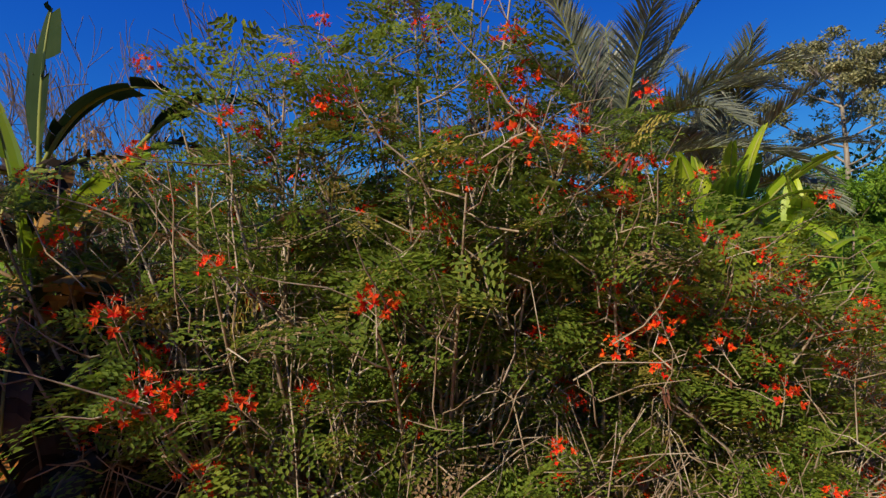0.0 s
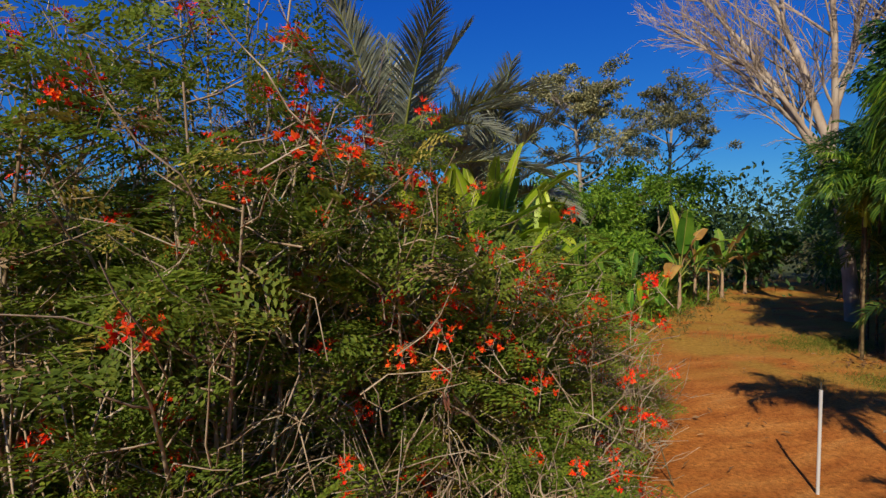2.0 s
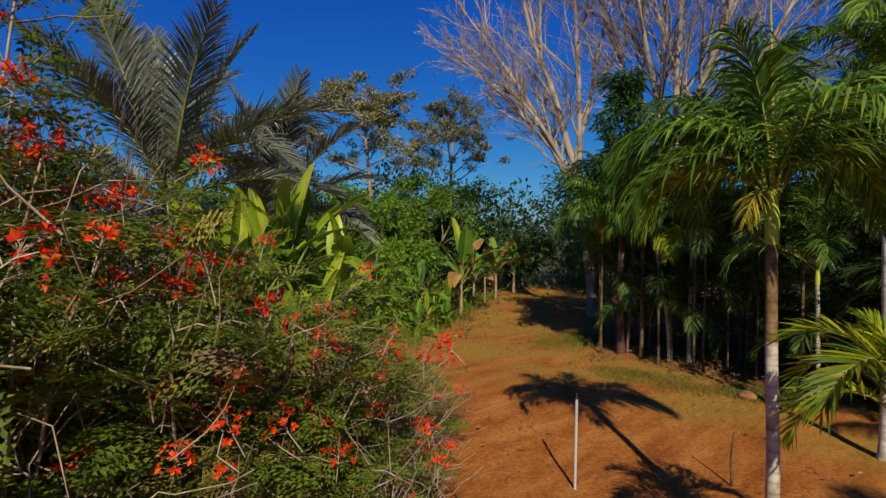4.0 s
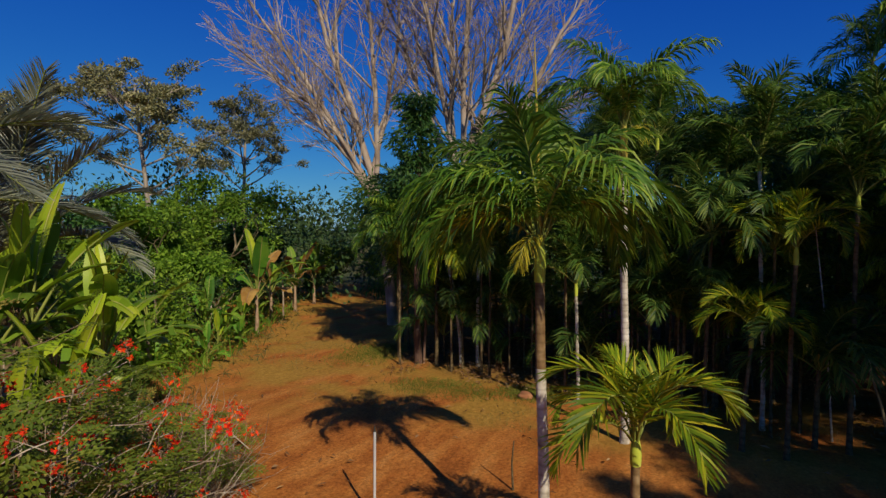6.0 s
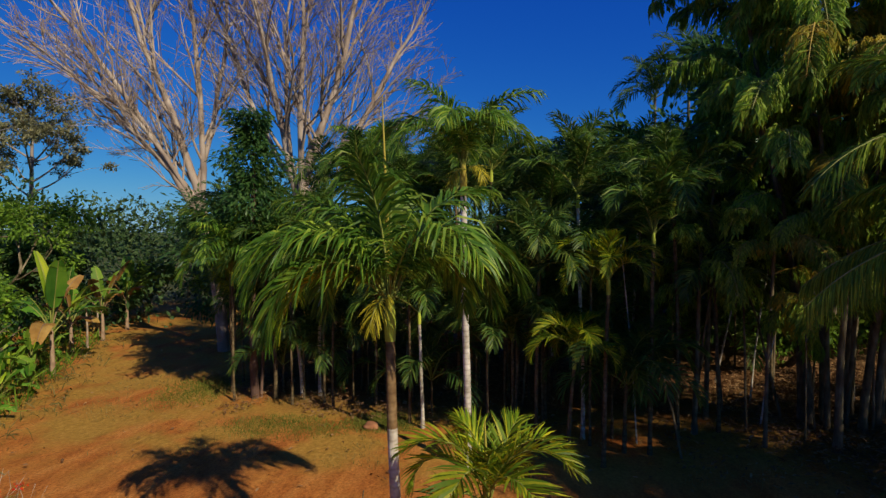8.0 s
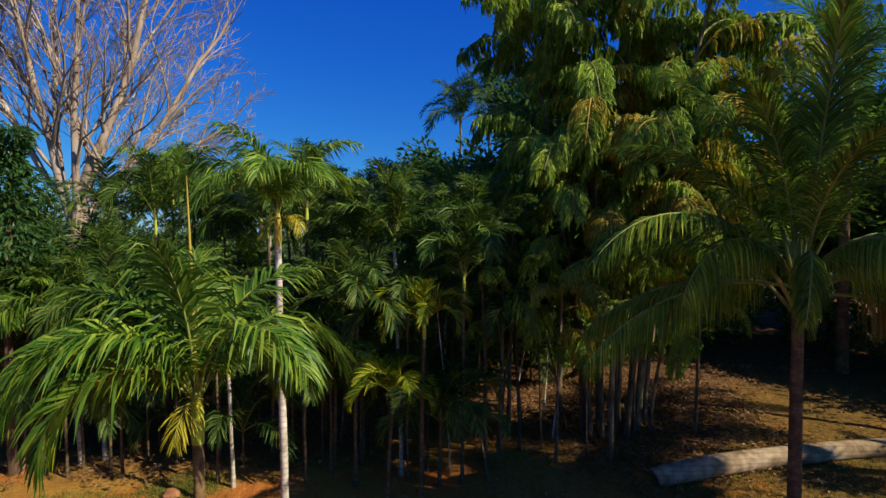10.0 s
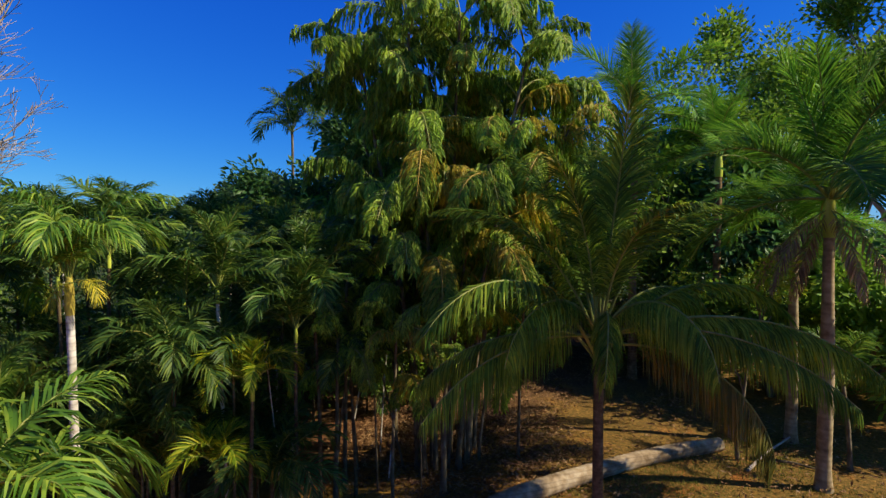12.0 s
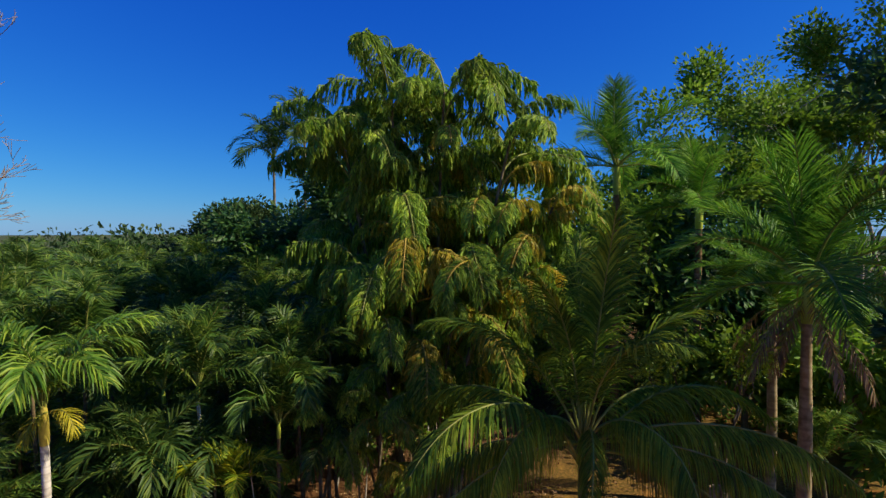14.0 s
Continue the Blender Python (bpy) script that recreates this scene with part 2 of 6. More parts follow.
def ground_mat():
    """Red laterite with wheel-worn pale sweeps, thin dry grass and, under the wood, dark leaf mould."""
    m, n, l, b = nodes_of("red_earth", 0.95)
    b.inputs["Specular IOR Level"].default_value = 0.1
    geo = n.new("ShaderNodeNewGeometry")

    def noise_at(scale, detail=6, rough=0.6, stretch=None):
        t = n.new("ShaderNodeTexNoise")
        t.inputs["Scale"].default_value, t.inputs["Detail"].default_value = scale, detail
        t.inputs["Roughness"].default_value = rough
        if stretch:
            mp = n.new("ShaderNodeMapping")
            mp.inputs["Rotation"].default_value = (0, 0, radians(stretch[0]))
            mp.inputs["Scale"].default_value = (stretch[1], stretch[2], 1)
            l.new(geo.outputs["Position"], mp.inputs["Vector"])
            l.new(mp.outputs[0], t.inputs["Vector"])
        else:
            l.new(geo.outputs["Position"], t.inputs["Vector"])
        return t.outputs["Fac"]

    def mixed(fac, c1, c2):
        k = n.new("ShaderNodeMix")
        k.data_type = "RGBA"
        l.new(fac, k.inputs["Factor"])
        for sock, c in ((6, c1), (7, c2)):
            if isinstance(c, tuple):
                k.inputs[sock].default_value = (*c, 1)
            else:
                l.new(c, k.inputs[sock])
        return k.outputs[2]

    def step(v, lo, hi):
        k = n.new("ShaderNodeMapRange")
        k.interpolation_type = "SMOOTHSTEP"
        k.inputs["From Min"].default_value, k.inputs["From Max"].default_value = lo, hi
        l.new(v, k.inputs["Value"])
        return k.outputs[0]

    def math2(op, a, c):
        k = n.new("ShaderNodeMath")
        k.operation = op
        for i, s in ((0, a), (1, c)):
            if isinstance(s, (int, float)):
                k.inputs[i].default_value = s
            else:
                l.new(s, k.inputs[i])
        return k.outputs[0]

    earth = ramp(n, [(0.28, (0.25, 0.078, 0.017)), (0.45, (0.40, 0.135, 0.028)), (0.58, (0.49, 0.190, 0.042)), (0.74, (0.57, 0.275, 0.080))])
    l.new(noise_at(1.1, 8, 0.65, (35, 0.45, 1.5)), earth.inputs["Fac"])
    fine = ramp(n, [(0.35, (0.52, 0.49, 0.47)), (0.55, (1, 1, 1)), (0.7, (1.35, 1.28, 1.18))])
    l.new(noise_at(16, 6, 0.7), fine.inputs["Fac"])
    mul = n.new("ShaderNodeMix")
    mul.data_type, mul.blend_type = "RGBA", "MULTIPLY"
    mul.inputs["Factor"].default_value = 0.9
    l.new(earth.outputs["Color"], mul.inputs[6])
    l.new(fine.outputs["Color"], mul.inputs[7])
    col = mul.outputs[2]
    grass = ramp(n, [(0.35, (0.23, 0.145, 0.024)), (0.55, (0.37, 0.22, 0.040)), (0.7, (0.48, 0.30, 0.072))])
    l.new(noise_at(9, 6, 0.7), grass.inputs["Fac"])
    sep = n.new("ShaderNodeSeparateXYZ")
    l.new(geo.outputs["Position"], sep.inputs[0])
    wob = math2("MULTIPLY_ADD", noise_at(0.35, 4), 5.0)
    edge = math2("ADD", sep.outputs["X"], wob)
    # thin turf along the foot of the palms and down the far end of the track
    turf = math2("MULTIPLY", math2("MULTIPLY", step(edge, 13.2, 15.8), 0.85), step(noise_at(0.55, 3), 0.34, 0.58))
    col = mixed(turf, col, grass.outputs["Color"])
    south = math2("MULTIPLY", step(math2("MULTIPLY", math2("ADD", sep.outputs["Y"], wob), -1.0), 2.0, 6.5), step(noise_at(0.7, 5), 0.22, 0.46))
    rough = ramp(n, [(0.35, (0.078, 0.062, 0.014)), (0.55, (0.190, 0.108, 0.026)), (0.7, (0.35, 0.190, 0.046))])
    l.new(noise_at(9, 6, 0.7), rough.inputs["Fac"])
    col = mixed(south, col, rough.outputs["Color"])
    # mould and litter under the wood
    mould = ramp(n, [(0.35, (0.055, 0.030, 0.017)), (0.52, (0.12, 0.062, 0.03)), (0.68, (0.25, 0.14, 0.07))])
    l.new(noise_at(7, 8, 0.75), mould.inputs["Fac"])
    wood = math2("MULTIPLY", step(math2("ADD", sep.outputs["X"], wob), 17.5, 21.0), step(math2("MULTIPLY", math2("SUBTRACT", sep.outputs["Y"], wob), -1.0), -9.0, -5.0))
    col = mixed(math2("MULTIPLY", wood, 0.85), col, mould.outputs["Color"])
    far = math2("MAXIMUM", step(math2("ADD", sep.outputs["X"], wob), 34, 42), step(math2("ADD", sep.outputs["Y"], wob), 40, 48))
    col = mixed(far, col, (0.07, 0.085, 0.03))
    l.new(col, b.inputs["Base Color"])
    bp = n.new("ShaderNodeBump")
    bp.inputs["Strength"].default_value, bp.inputs["Distance"].default_value = 0.8, 0.06
    l.new(math2("ADD", noise_at(3.0, 8, 0.7), math2("MULTIPLY", noise_at(22, 5, 0.7), 0.35)), bp.inputs["Height"])
    l.new(bp.outputs[0], b.inputs["Normal"])
    return m


EARTH = ground_mat()

# ---- mesh kit ----
class Build:
    """Gathers faces as arrays and makes one mesh of them."""

    def __init__(self):
        self.v, self.f, self.m, self.n = [], [], [], 0

    def add(self, verts, faces, mat=0):
        verts = np.asarray(verts, float).reshape(-1, 3)
        faces = np.asarray(faces, int)
        self.v.append(verts)
        self.f.append(faces + self.n)
        self.m.append(np.full(len(faces), mat, int))
        self.n += len(verts)

    def mesh(self, name, mats, smooth=False):
        me = bpy.data.meshes.new(name)
        v = np.concatenate(self.v)
        me.vertices.add(len(v))
        me.vertices.foreach_set("co", v.ravel())
        total = np.concatenate([np.full(len(f), f.shape[1]) for f in self.f])
        loops = np.concatenate([f.ravel() for f in self.f])
        me.loops.add(len(loops))
        me.loops.foreach_set("vertex_index", loops)
        me.polygons.add(len(total))
        me.polygons.foreach_set("loop_start", np.concatenate([[0], np.cumsum(total)[:-1]]))
        me.polygons.foreach_set("loop_total", total)
        me.polygons.foreach_set("material_index", np.concatenate(self.m))
        me.polygons.foreach_set("use_smooth", np.full(len(total), smooth))
        for k in mats if isinstance(mats, (list, tuple)) else [mats]:
            me.materials.append(k)
        me.update(calc_edges=True)
        return me


def unit(a):
    return a / np.maximum(np.linalg.norm(a, axis=-1, keepdims=True), 1e-9)


def tube(b, pts, radii, sides=6, mat=0, cap=True):
    """A tube along a line of points."""
    pts = np.asarray(pts, float)
    radii = np.broadcast_to(np.asarray(radii, float), (len(pts),))
    t = unit(np.gradient(pts, axis=0))
    ref = np.where(np.abs(t[:, 2:3]) > 0.9, np.array([[1.0, 0, 0]]), np.array([[0, 0, 1.0]]))
    ref = np.broadcast_to(ref[len(ref) // 2], t.shape)
    u = unit(np.cross(t, ref))
    w = np.cross(t, u)
    a = np.linspace(0, 2 * np.pi, sides, endpoint=False)
    ring = pts[:, None] + radii[:, None, None] * (np.cos(a)[None, :, None] * u[:, None] + np.sin(a)[None, :, None] * w[:, None])
    k = len(pts)
    i, j = np.meshgrid(np.arange(k - 1), np.arange(sides), indexing="ij")
    j2 = (j + 1) % sides
    f = np.stack([i * sides + j, (i + 1) * sides + j, (i + 1) * sides + j2, i * sides + j2], -1).reshape(-1, 4)
    b.add(ring.reshape(-1, 3), f, mat)
    if cap:
        for e in (0, k - 1):
            v = np.concatenate([ring[e], pts[e:e + 1]])
            q = np.arange(sides)
            tri = np.stack([q, (q + 1) % sides, np.full(sides, sides)], -1)
            b.add(v, tri if e else tri[:, ::-1], mat)


def ribbons(b, base, way, normal, length, width, droop, steps=3, profile=None, mat=0):
    """Many narrow blades that start along way and sink under their weight."""
    profile = profile or ((0.55, 1.0, 0.75, 0.06) if steps == 3 else (0.6, 1.0, 0.08))
    base, way, normal = (np.asarray(a, float) for a in (base, way, normal))
    n = len(base)
    p, rows = base.copy(), []
    d = way
    for k in range(steps + 1):
        d = unit(way + np.array([0, 0, -1.0]) * (droop * (k / steps) ** 1.2)[:, None])
        side = unit(np.cross(d, normal)) * (width * profile[k] / 2)[:, None]
        rows.append(np.stack([p - side, p + side], 1))
        p = p + d * (length / steps)[:, None]
    v = np.stack(rows, 1)
    f = []
    per = (steps + 1) * 2
    for k in range(steps):
        f.append([2 * k, 2 * k + 1, 2 * k + 3, 2 * k + 2])
    f = np.asarray(f)[None] + (np.arange(n) * per)[:, None, None]
    b.add(v.reshape(-1, 3), f.reshape(-1, 4), mat)


def blades(b, base, way, normal, length, width, mat=0, fold=0.12):
    """Many small leaves, a lozenge each, bent a little along the middle."""
    base, way, normal = (np.asarray(a, float) for a in (base, way, normal))
    length, width = np.broadcast_to(length, len(base)), np.broadcast_to(width, len(base))
    side = unit(np.cross(way, normal)) * (width / 2)[:, None]
    mid = base + way * (length * 0.5)[:, None] + unit(np.cross(side, way)) * (length * fold)[:, None] * 0.5
    v = np.stack([base, mid - side, base + way * length[:, None], mid + side], 1)
    f = np.arange(len(base) * 4).reshape(-1, 4)
    b.add(v.reshape(-1, 3), f, mat)


def balls(rng, n):
    return unit(rng.normal(size=(n, 3)))


def thing(name, label, category, at=(0, 0, 0), group="", kind=""):
    ob = new(name)
    ob.empty_display_size = 0.2
    ob.location = at
    return tagged(ob, label, category, group, kind)


def part(name, me, parent, label="", at=(0, 0, 0), turn=(0, 0, 0), size=1.0):
    ob = new(name, me)
    ob.parent = parent
    ob.location, ob.rotation_euler = at, turn
    ob.scale = (size, size, size) if isinstance(size, (int, float)) else size
    return tagged(ob, label)


def rise(x, y):
    """Height of the ground: level by the track, climbing gently under the wood."""
    s = np.clip((-1.5 - np.asarray(y, float)) / 11.5, 0, 1)
    return 0.9 * s * s * (3 - 2 * s)


# ---- ground ----
def make_ground():
    gx = np.concatenate([-np.geomspace(900, 14, 14), np.arange(-12, 32, 0.4), np.geomspace(34, 1500, 22)])
    gy = np.concatenate([-np.geomspace(900, 24, 14), np.arange(-22, 28, 0.4), np.geomspace(30, 1500, 22)])
    X, Y = np.meshgrid(gx, gy, indexing="ij")
    Z = rise(X, Y)
    near = np.exp(-np.maximum(0, np.hypot(X - 10, Y) - 30) / 12)
    for i in range(X.shape[0]):
        for j in range(X.shape[1]):
            if near[i, j] > 0.02:
                q = Vector((X[i, j] * 0.35, Y[i, j] * 0.35, 0.3))
                Z[i, j] += near[i, j] * (0.07 * noise.noise(q) + 0.03 * noise.noise(q * 4.1))
    nx, ny = X.shape
    i, j = np.meshgrid(np.arange(nx - 1), np.arange(ny - 1), indexing="ij")
    f = np.stack([i * ny + j, (i + 1) * ny + j, (i + 1) * ny + j + 1, i * ny + j + 1], -1).reshape(-1, 4)
    b = Build()
    b.add(np.stack([X, Y, Z], -1).reshape(-1, 3), f)
    return tagged(new("ground", b.mesh("ground", EARTH, True)), "red-brown bare earth with thin dry grass and leaf litter", "ground", kind="structure")


make_ground()

# ---- palms ----
def frond_meshes(seed, length, lift, bend, count, leaf_len, leaf_w, droop, vee, fwd=(62, 24), petiole=0.14, power=1.2, scatter=12, thick=0.018, steps=3):
    """A feather leaf that leaves the crown along +x: the leaflets and the midrib, as two builds."""
    rng = np.random.default_rng(seed)
    s = np.linspace(0, 1, 22)
    e = np.radians(lift - bend * s ** power)
    ds = length / 21
    r = np.concatenate([[0], np.cumsum(np.cos(e[:-1]) * ds)])
    z = np.concatenate([[0], np.cumsum(np.sin(e[:-1]) * ds)])
    sway = 0.03 * length * np.sin(s * 2.2 + rng.uniform(0, 6)) * s
    line = np.stack([r, sway, z], 1)
    rib = Build()
    if thick > 0.02:
        tube(rib, line, thick * (1.0 - 0.85 * s) + 0.003, 5)
    else:
        tube(rib, line[::3], (thick * (1.0 - 0.85 * s) + 0.003)[::3], 4, cap=False)
    u = np.repeat(np.linspace(petiole, 0.99, count), 2)
    u = np.clip(u + rng.uniform(-0.4, 0.4, len(u)) * (1 - petiole) / count, petiole, 0.995)
    hand = np.tile([1.0, -1.0], count)
    base = np.stack([np.interp(u, s, line[:, k]) for k in range(3)], 1)
    ee = np.interp(u, s, e)
    T = np.stack([np.cos(ee), 0 * ee, np.sin(ee)], 1)
    U = np.stack([-np.sin(ee), 0 * ee, np.cos(ee)], 1)
    Y = np.zeros_like(T)
    Y[:, 1] = hand
    q = (u - petiole) / (1 - petiole)
    f = np.radians(fwd[0] + (fwd[1] - fwd[0]) * q + rng.normal(0, 4, len(u)))
    v = np.radians(vee + rng.normal(0, scatter, len(u)))
    way = np.cos(f)[:, None] * T + np.sin(f)[:, None] * (np.cos(v)[:, None] * Y + np.sin(v)[:, None] * U)
    nor = unit(np.cos(v)[:, None] * U - np.sin(v)[:, None] * Y + rng.normal(0, 0.25, T.shape))
    L = leaf_len * np.sin(np.pi * (0.16 + 0.76 * q)) ** 0.7 * rng.uniform(0.85, 1.1, len(u))
    W = leaf_w * (0.6 + 0.4 * np.sin(np.pi * np.clip(q, 0, 1))) * rng.uniform(0.8, 1.15, len(u))
    leaf = Build()
    ribbons(leaf, base, way, nor, L, W, droop * rng.uniform(0.6, 1.4, len(u)), steps)
    return leaf, rib


class Fronds:
    """A set of feather leaves of one kind of palm, from upright to hanging, whose meshes all palms of the kind share."""

    def __init__(self, name, ages, mats, **shape):
        self.sets = []
        for k, (lift, bend, scale) in enumerate(ages):
            args = dict(shape)
            args["length"] = shape["length"] * scale
            leaf, rib = frond_meshes(hash_of(name) + k, lift=lift, bend=bend, **args)
            mat = mats[k] if isinstance(mats, list) else mats
            self.sets.append((leaf.mesh(name + "_frond", mat), rib.mesh(name + "_midrib", MIDRIB, True)))


def hash_of(text):
    return sum(ord(c) * (i + 3) for i, c in enumerate(text)) % 9973


def trunk_mesh(height, r0, r1, seed, bulge=0.0, lean=(0, 0), flare=0.35, mats=BARK_PALM, rings=0.012, step=0.09, split=None):
    """A ringed palm stem, with a flared foot; split: height above which it is younger and browner."""
    rng = np.random.default_rng(seed)
    k = max(8, int(height / step))
    s = np.linspace(0, 1, k)
    line = np.stack([lean[0] * s ** 1.6 + 0.012 * height * np.sin(s * 5 + rng.uniform(0, 6)) * s * (1 - s), lean[1] * s ** 1.6 + 0.012 * height * np.sin(s * 6 + rng.uniform(0, 6)) * s * (1 - s), s * height], 1)
    rad = r0 + (r1 - r0) * s + bulge * np.sin(np.pi * np.clip(s * 1.15, 0, 1)) ** 2 + flare * r0 * np.exp(-s * height / 0.22)
    rad = rad * (1 + rings / max(r0, 0.01) * 0.12 * (np.arange(k) % 2)) * (1 + rng.normal(0, 0.012, k))
    b = Build()
    if split:
        c = int(k * split)
        tube(b, line[:c + 1], rad[:c + 1], 12, 0)
        tube(b, line[c:], rad[c:], 12, 1)
    else:
        tube(b, line, rad, 12 if r0 > 0.05 else 7)
    return b.mesh("trunk", mats, True), line[-1]


def palm(name, label, at, neck, fronds, count, seed, r0=0.075, r1=0.06, bark=BARK_PALM, shaft=None, shaft_len=0.7, spear=0.0, lean=(0, 0), ages=None, size=1.0,
         group="", split=None, bulge=0.0, spin=None, category="palm", dead=0, dead_set=None, clear=None):
    rng = np.random.default_rng(seed)
    x, y = at
    z0 = float(rise(x, y)) - 0.03
    top = thing(name, label, category, (x, y, z0), group)
    me, tip = trunk_mesh(neck - z0, r0, r1, seed, bulge, lean, mats=bark, split=split)
    part("trunk", me, top)
    crown = np.array(tip)
    if shaft:
        s = np.linspace(0, 1, 10)
        b = Build()
        line = np.stack([0 * s, 0 * s, s * shaft_len], 1)
        tube(b, line, r1 * (1.12 + 0.28 * np.sin(np.pi * s * 0.8) - 0.75 * s ** 2), 12)
        part("crownshaft", b.mesh("crownshaft", shaft, True), top, at=tuple(crown))
        crown = crown + [0, 0, shaft_len * 0.9]
    if spear:
        b = Build()
        s = np.linspace(0, 1, 8)
        tube(b, np.stack([-0.10 * spear * s, 0.02 * s, s * spear], 1), 0.032 * (1 - s) ** 0.8 + 0.004, 5)
        part("spear_leaf", b.mesh("spear_leaf", SHAFT_YELLOW, True), top, at=tuple(crown))
    kinds = ages or list(range(len(fronds.sets)))
    a0 = rng.uniform(0, 6.28) if spin is None else spin
    for k in range(count):
        q = kinds[int(k * len(kinds) / count)]
        leaf, rib = fronds.sets[q]
        az = a0 + k * 2.39996 + rng.normal(0, 0.12)
        sz = size * rng.uniform(0.9, 1.1)
        if clear is not None and q >= 3 and math.cos(az - clear) > 0.6:
            continue
        off = r1 * 0.6
        p = crown + [off * math.cos(az), off * math.sin(az), 0.05 - 0.10 * k / count]
        fr = part("frond", leaf, top, at=tuple(p), turn=(rng.normal(0, 0.09), rng.normal(0, 0.06), az), size=sz)
        part("midrib", rib, fr)
    for k in range(dead):
        leaf, rib = dead_set.sets[k % len(dead_set.sets)]
        az = rng.uniform(0, 6.28)
        fr = part("dead_frond", leaf, top, "brown hanging dead frond", tuple(crown - [0, 0, 0.25]), (0, 0, az), size * rng.uniform(0.8, 1.05))
        part("midrib", rib, fr)
    return top


ADONIDIA = Fronds("adonidia", [(88, 40, 0.80), (85, 92, 1.0), (80, 138, 1.06), (74, 162, 1.1), (64, 168, 1.05), (48, 150, 0.92)],
                  [LEAF_PALM, LEAF_PALM, LEAF_PALM, LEAF_PALM, LEAF_PALM, LEAF_BRIGHT],
                  length=2.3, count=62, power=1.1, leaf_len=0.78, leaf_w=0.041, droop=2.2, vee=16, scatter=12, fwd=(66, 28), petiole=0.12)
# WOODS and WOODS_LIT: like fronds, coloured as if shaded and as if sunlit
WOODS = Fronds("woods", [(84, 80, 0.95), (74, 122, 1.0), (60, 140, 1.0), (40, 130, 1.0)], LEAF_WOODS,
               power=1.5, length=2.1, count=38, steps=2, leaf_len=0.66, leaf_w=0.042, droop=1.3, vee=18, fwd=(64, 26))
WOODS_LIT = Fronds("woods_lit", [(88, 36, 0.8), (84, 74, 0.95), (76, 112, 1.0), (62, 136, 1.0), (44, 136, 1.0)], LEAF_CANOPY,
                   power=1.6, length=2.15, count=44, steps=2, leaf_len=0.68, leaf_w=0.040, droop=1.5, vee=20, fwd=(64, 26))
YOUNG = Fronds("young", [(88, 76, 0.7), (82, 135, 0.95), (76, 165, 1.0), (68, 172, 1.0), (52, 158, 0.95)], LEAF_BRIGHT,
               power=1.25, length=1.95, count=42, leaf_len=0.52, leaf_w=0.036, droop=0.5, vee=26, fwd=(60, 24))
COCO = Fronds("coconut", [(87, 22, 0.9), (82, 44, 1.0), (72, 88, 1.0), (54, 112, 1.0), (40, 110, 1.0), (22, 92, 0.95)],
              [LEAF_COCO, LEAF_COCO, LEAF_COCO, LEAF_COCO, LEAF_COCO, LEAF_COCO], length=4.7, count=125, leaf_len=0.88, leaf_w=0.042, droop=2.0, vee=-6, fwd=(66, 28),
              petiole=0.2, power=1.35, scatter=8, thick=0.034)
COCO_TOP = Fronds("coconut_top", [(89, 10, 0.85), (86, 26, 1.0), (79, 46, 1.0), (70, 78, 0.95)], LEAF_COCO, length=4.9, count=110, leaf_len=1.0, leaf_w=0.038, droop=1.5, vee=10, fwd=(54, 20),
                  petiole=0.2, power=1.5, scatter=10, thick=0.032)
COCO_LONG = Fronds("coconut_long", [(20, 66, 1.0), (10, 62, 0.9), (52, 140, 0.8)], LEAF_COCO, length=5.6, count=210, leaf_len=1.05, leaf_w=0.026, droop=5.5, vee=-48, fwd=(72, 34),
                   petiole=0.16, power=1.25, scatter=8, thick=0.036)
COCO_OLD = Fronds("coconut_old", [(22, 92, 1.0), (8, 98, 0.95)], LEAF_COCO_OLD, length=4.6, count=170, leaf_len=1.15, leaf_w=0.026, droop=6.0, vee=-50, fwd=(72, 34),
                  petiole=0.2, power=1.3, scatter=8, thick=0.032)
ROYAL = Fronds("royal", [(84, 30, 0.9), (66, 66, 1.0), (48, 82, 1.0), (28, 86, 1.0), (6, 76, 0.95)], LEAF_ROYAL, length=3.1, count=140, leaf_len=0.82, leaf_w=0.026, droop=0.55,
               vee=20, fwd=(66, 30), petiole=0.1, scatter=16, thick=0.03)
GREY = Fronds("grey", [(82, 26, 1.0), (70, 46, 1.05), (58, 70, 1.05), (40, 80, 1.0), (24, 70, 1.0)], LEAF_GREY, length=3.5, count=118, leaf_len=0.74, leaf_w=0.034, droop=0.5,
              vee=24, fwd=(58, 26), petiole=0.12, scatter=8, thick=0.032)
YELLOWED = Fronds("yellowed", [(24, 120, 1.0), (8, 95, 0.9)], LEAF_YELLOW, length=1.35, count=34, leaf_len=0.55, leaf_w=0.026, droop=1.6, vee=-10, fwd=(56, 22), scatter=18)
DEAD = Fronds("dead", [(-30, 48, 1.0), (-55, 28, 0.9)], LEAF_DEAD, length=2.6, count=46, leaf_len=0.5, leaf_w=0.03, droop=1.8, vee=-20, fwd=(50, 20), scatter=22)

PALM_LABEL = "green feather palm with arching fronds and a ringed pale trunk"
# the palm on its own at the edge of the track
near_palm = palm("palm_tree", "slender palm with glossy arching fronds and grey-white ringed trunk", (7.02, 1.93), 3.76, ADONIDIA, 12, 11, 0.078, 0.062,
     [BARK_PALM, BARK_BROWN], SHAFT, 0.62, 2.5, (0.08, 0.09), size=0.94, split=0.71, spin=0.5, clear=-2.5, ages=[0, 1, 1, 2, 3, 3, 4, 4, 4, 5])
tall_palm = palm("palm_tree", "tall palm with pale trunk and yellow old sheaths", (12.0, 1.45), 5.9, ADONIDIA, 9, 23, 0.085, 0.065, [BARK_PALM, BARK_PALM], SHAFT_YELLOW, 0.75, 0.4, (0.0, 0.08), size=0.95, spin=2.1, ages=[1, 2, 2, 3])
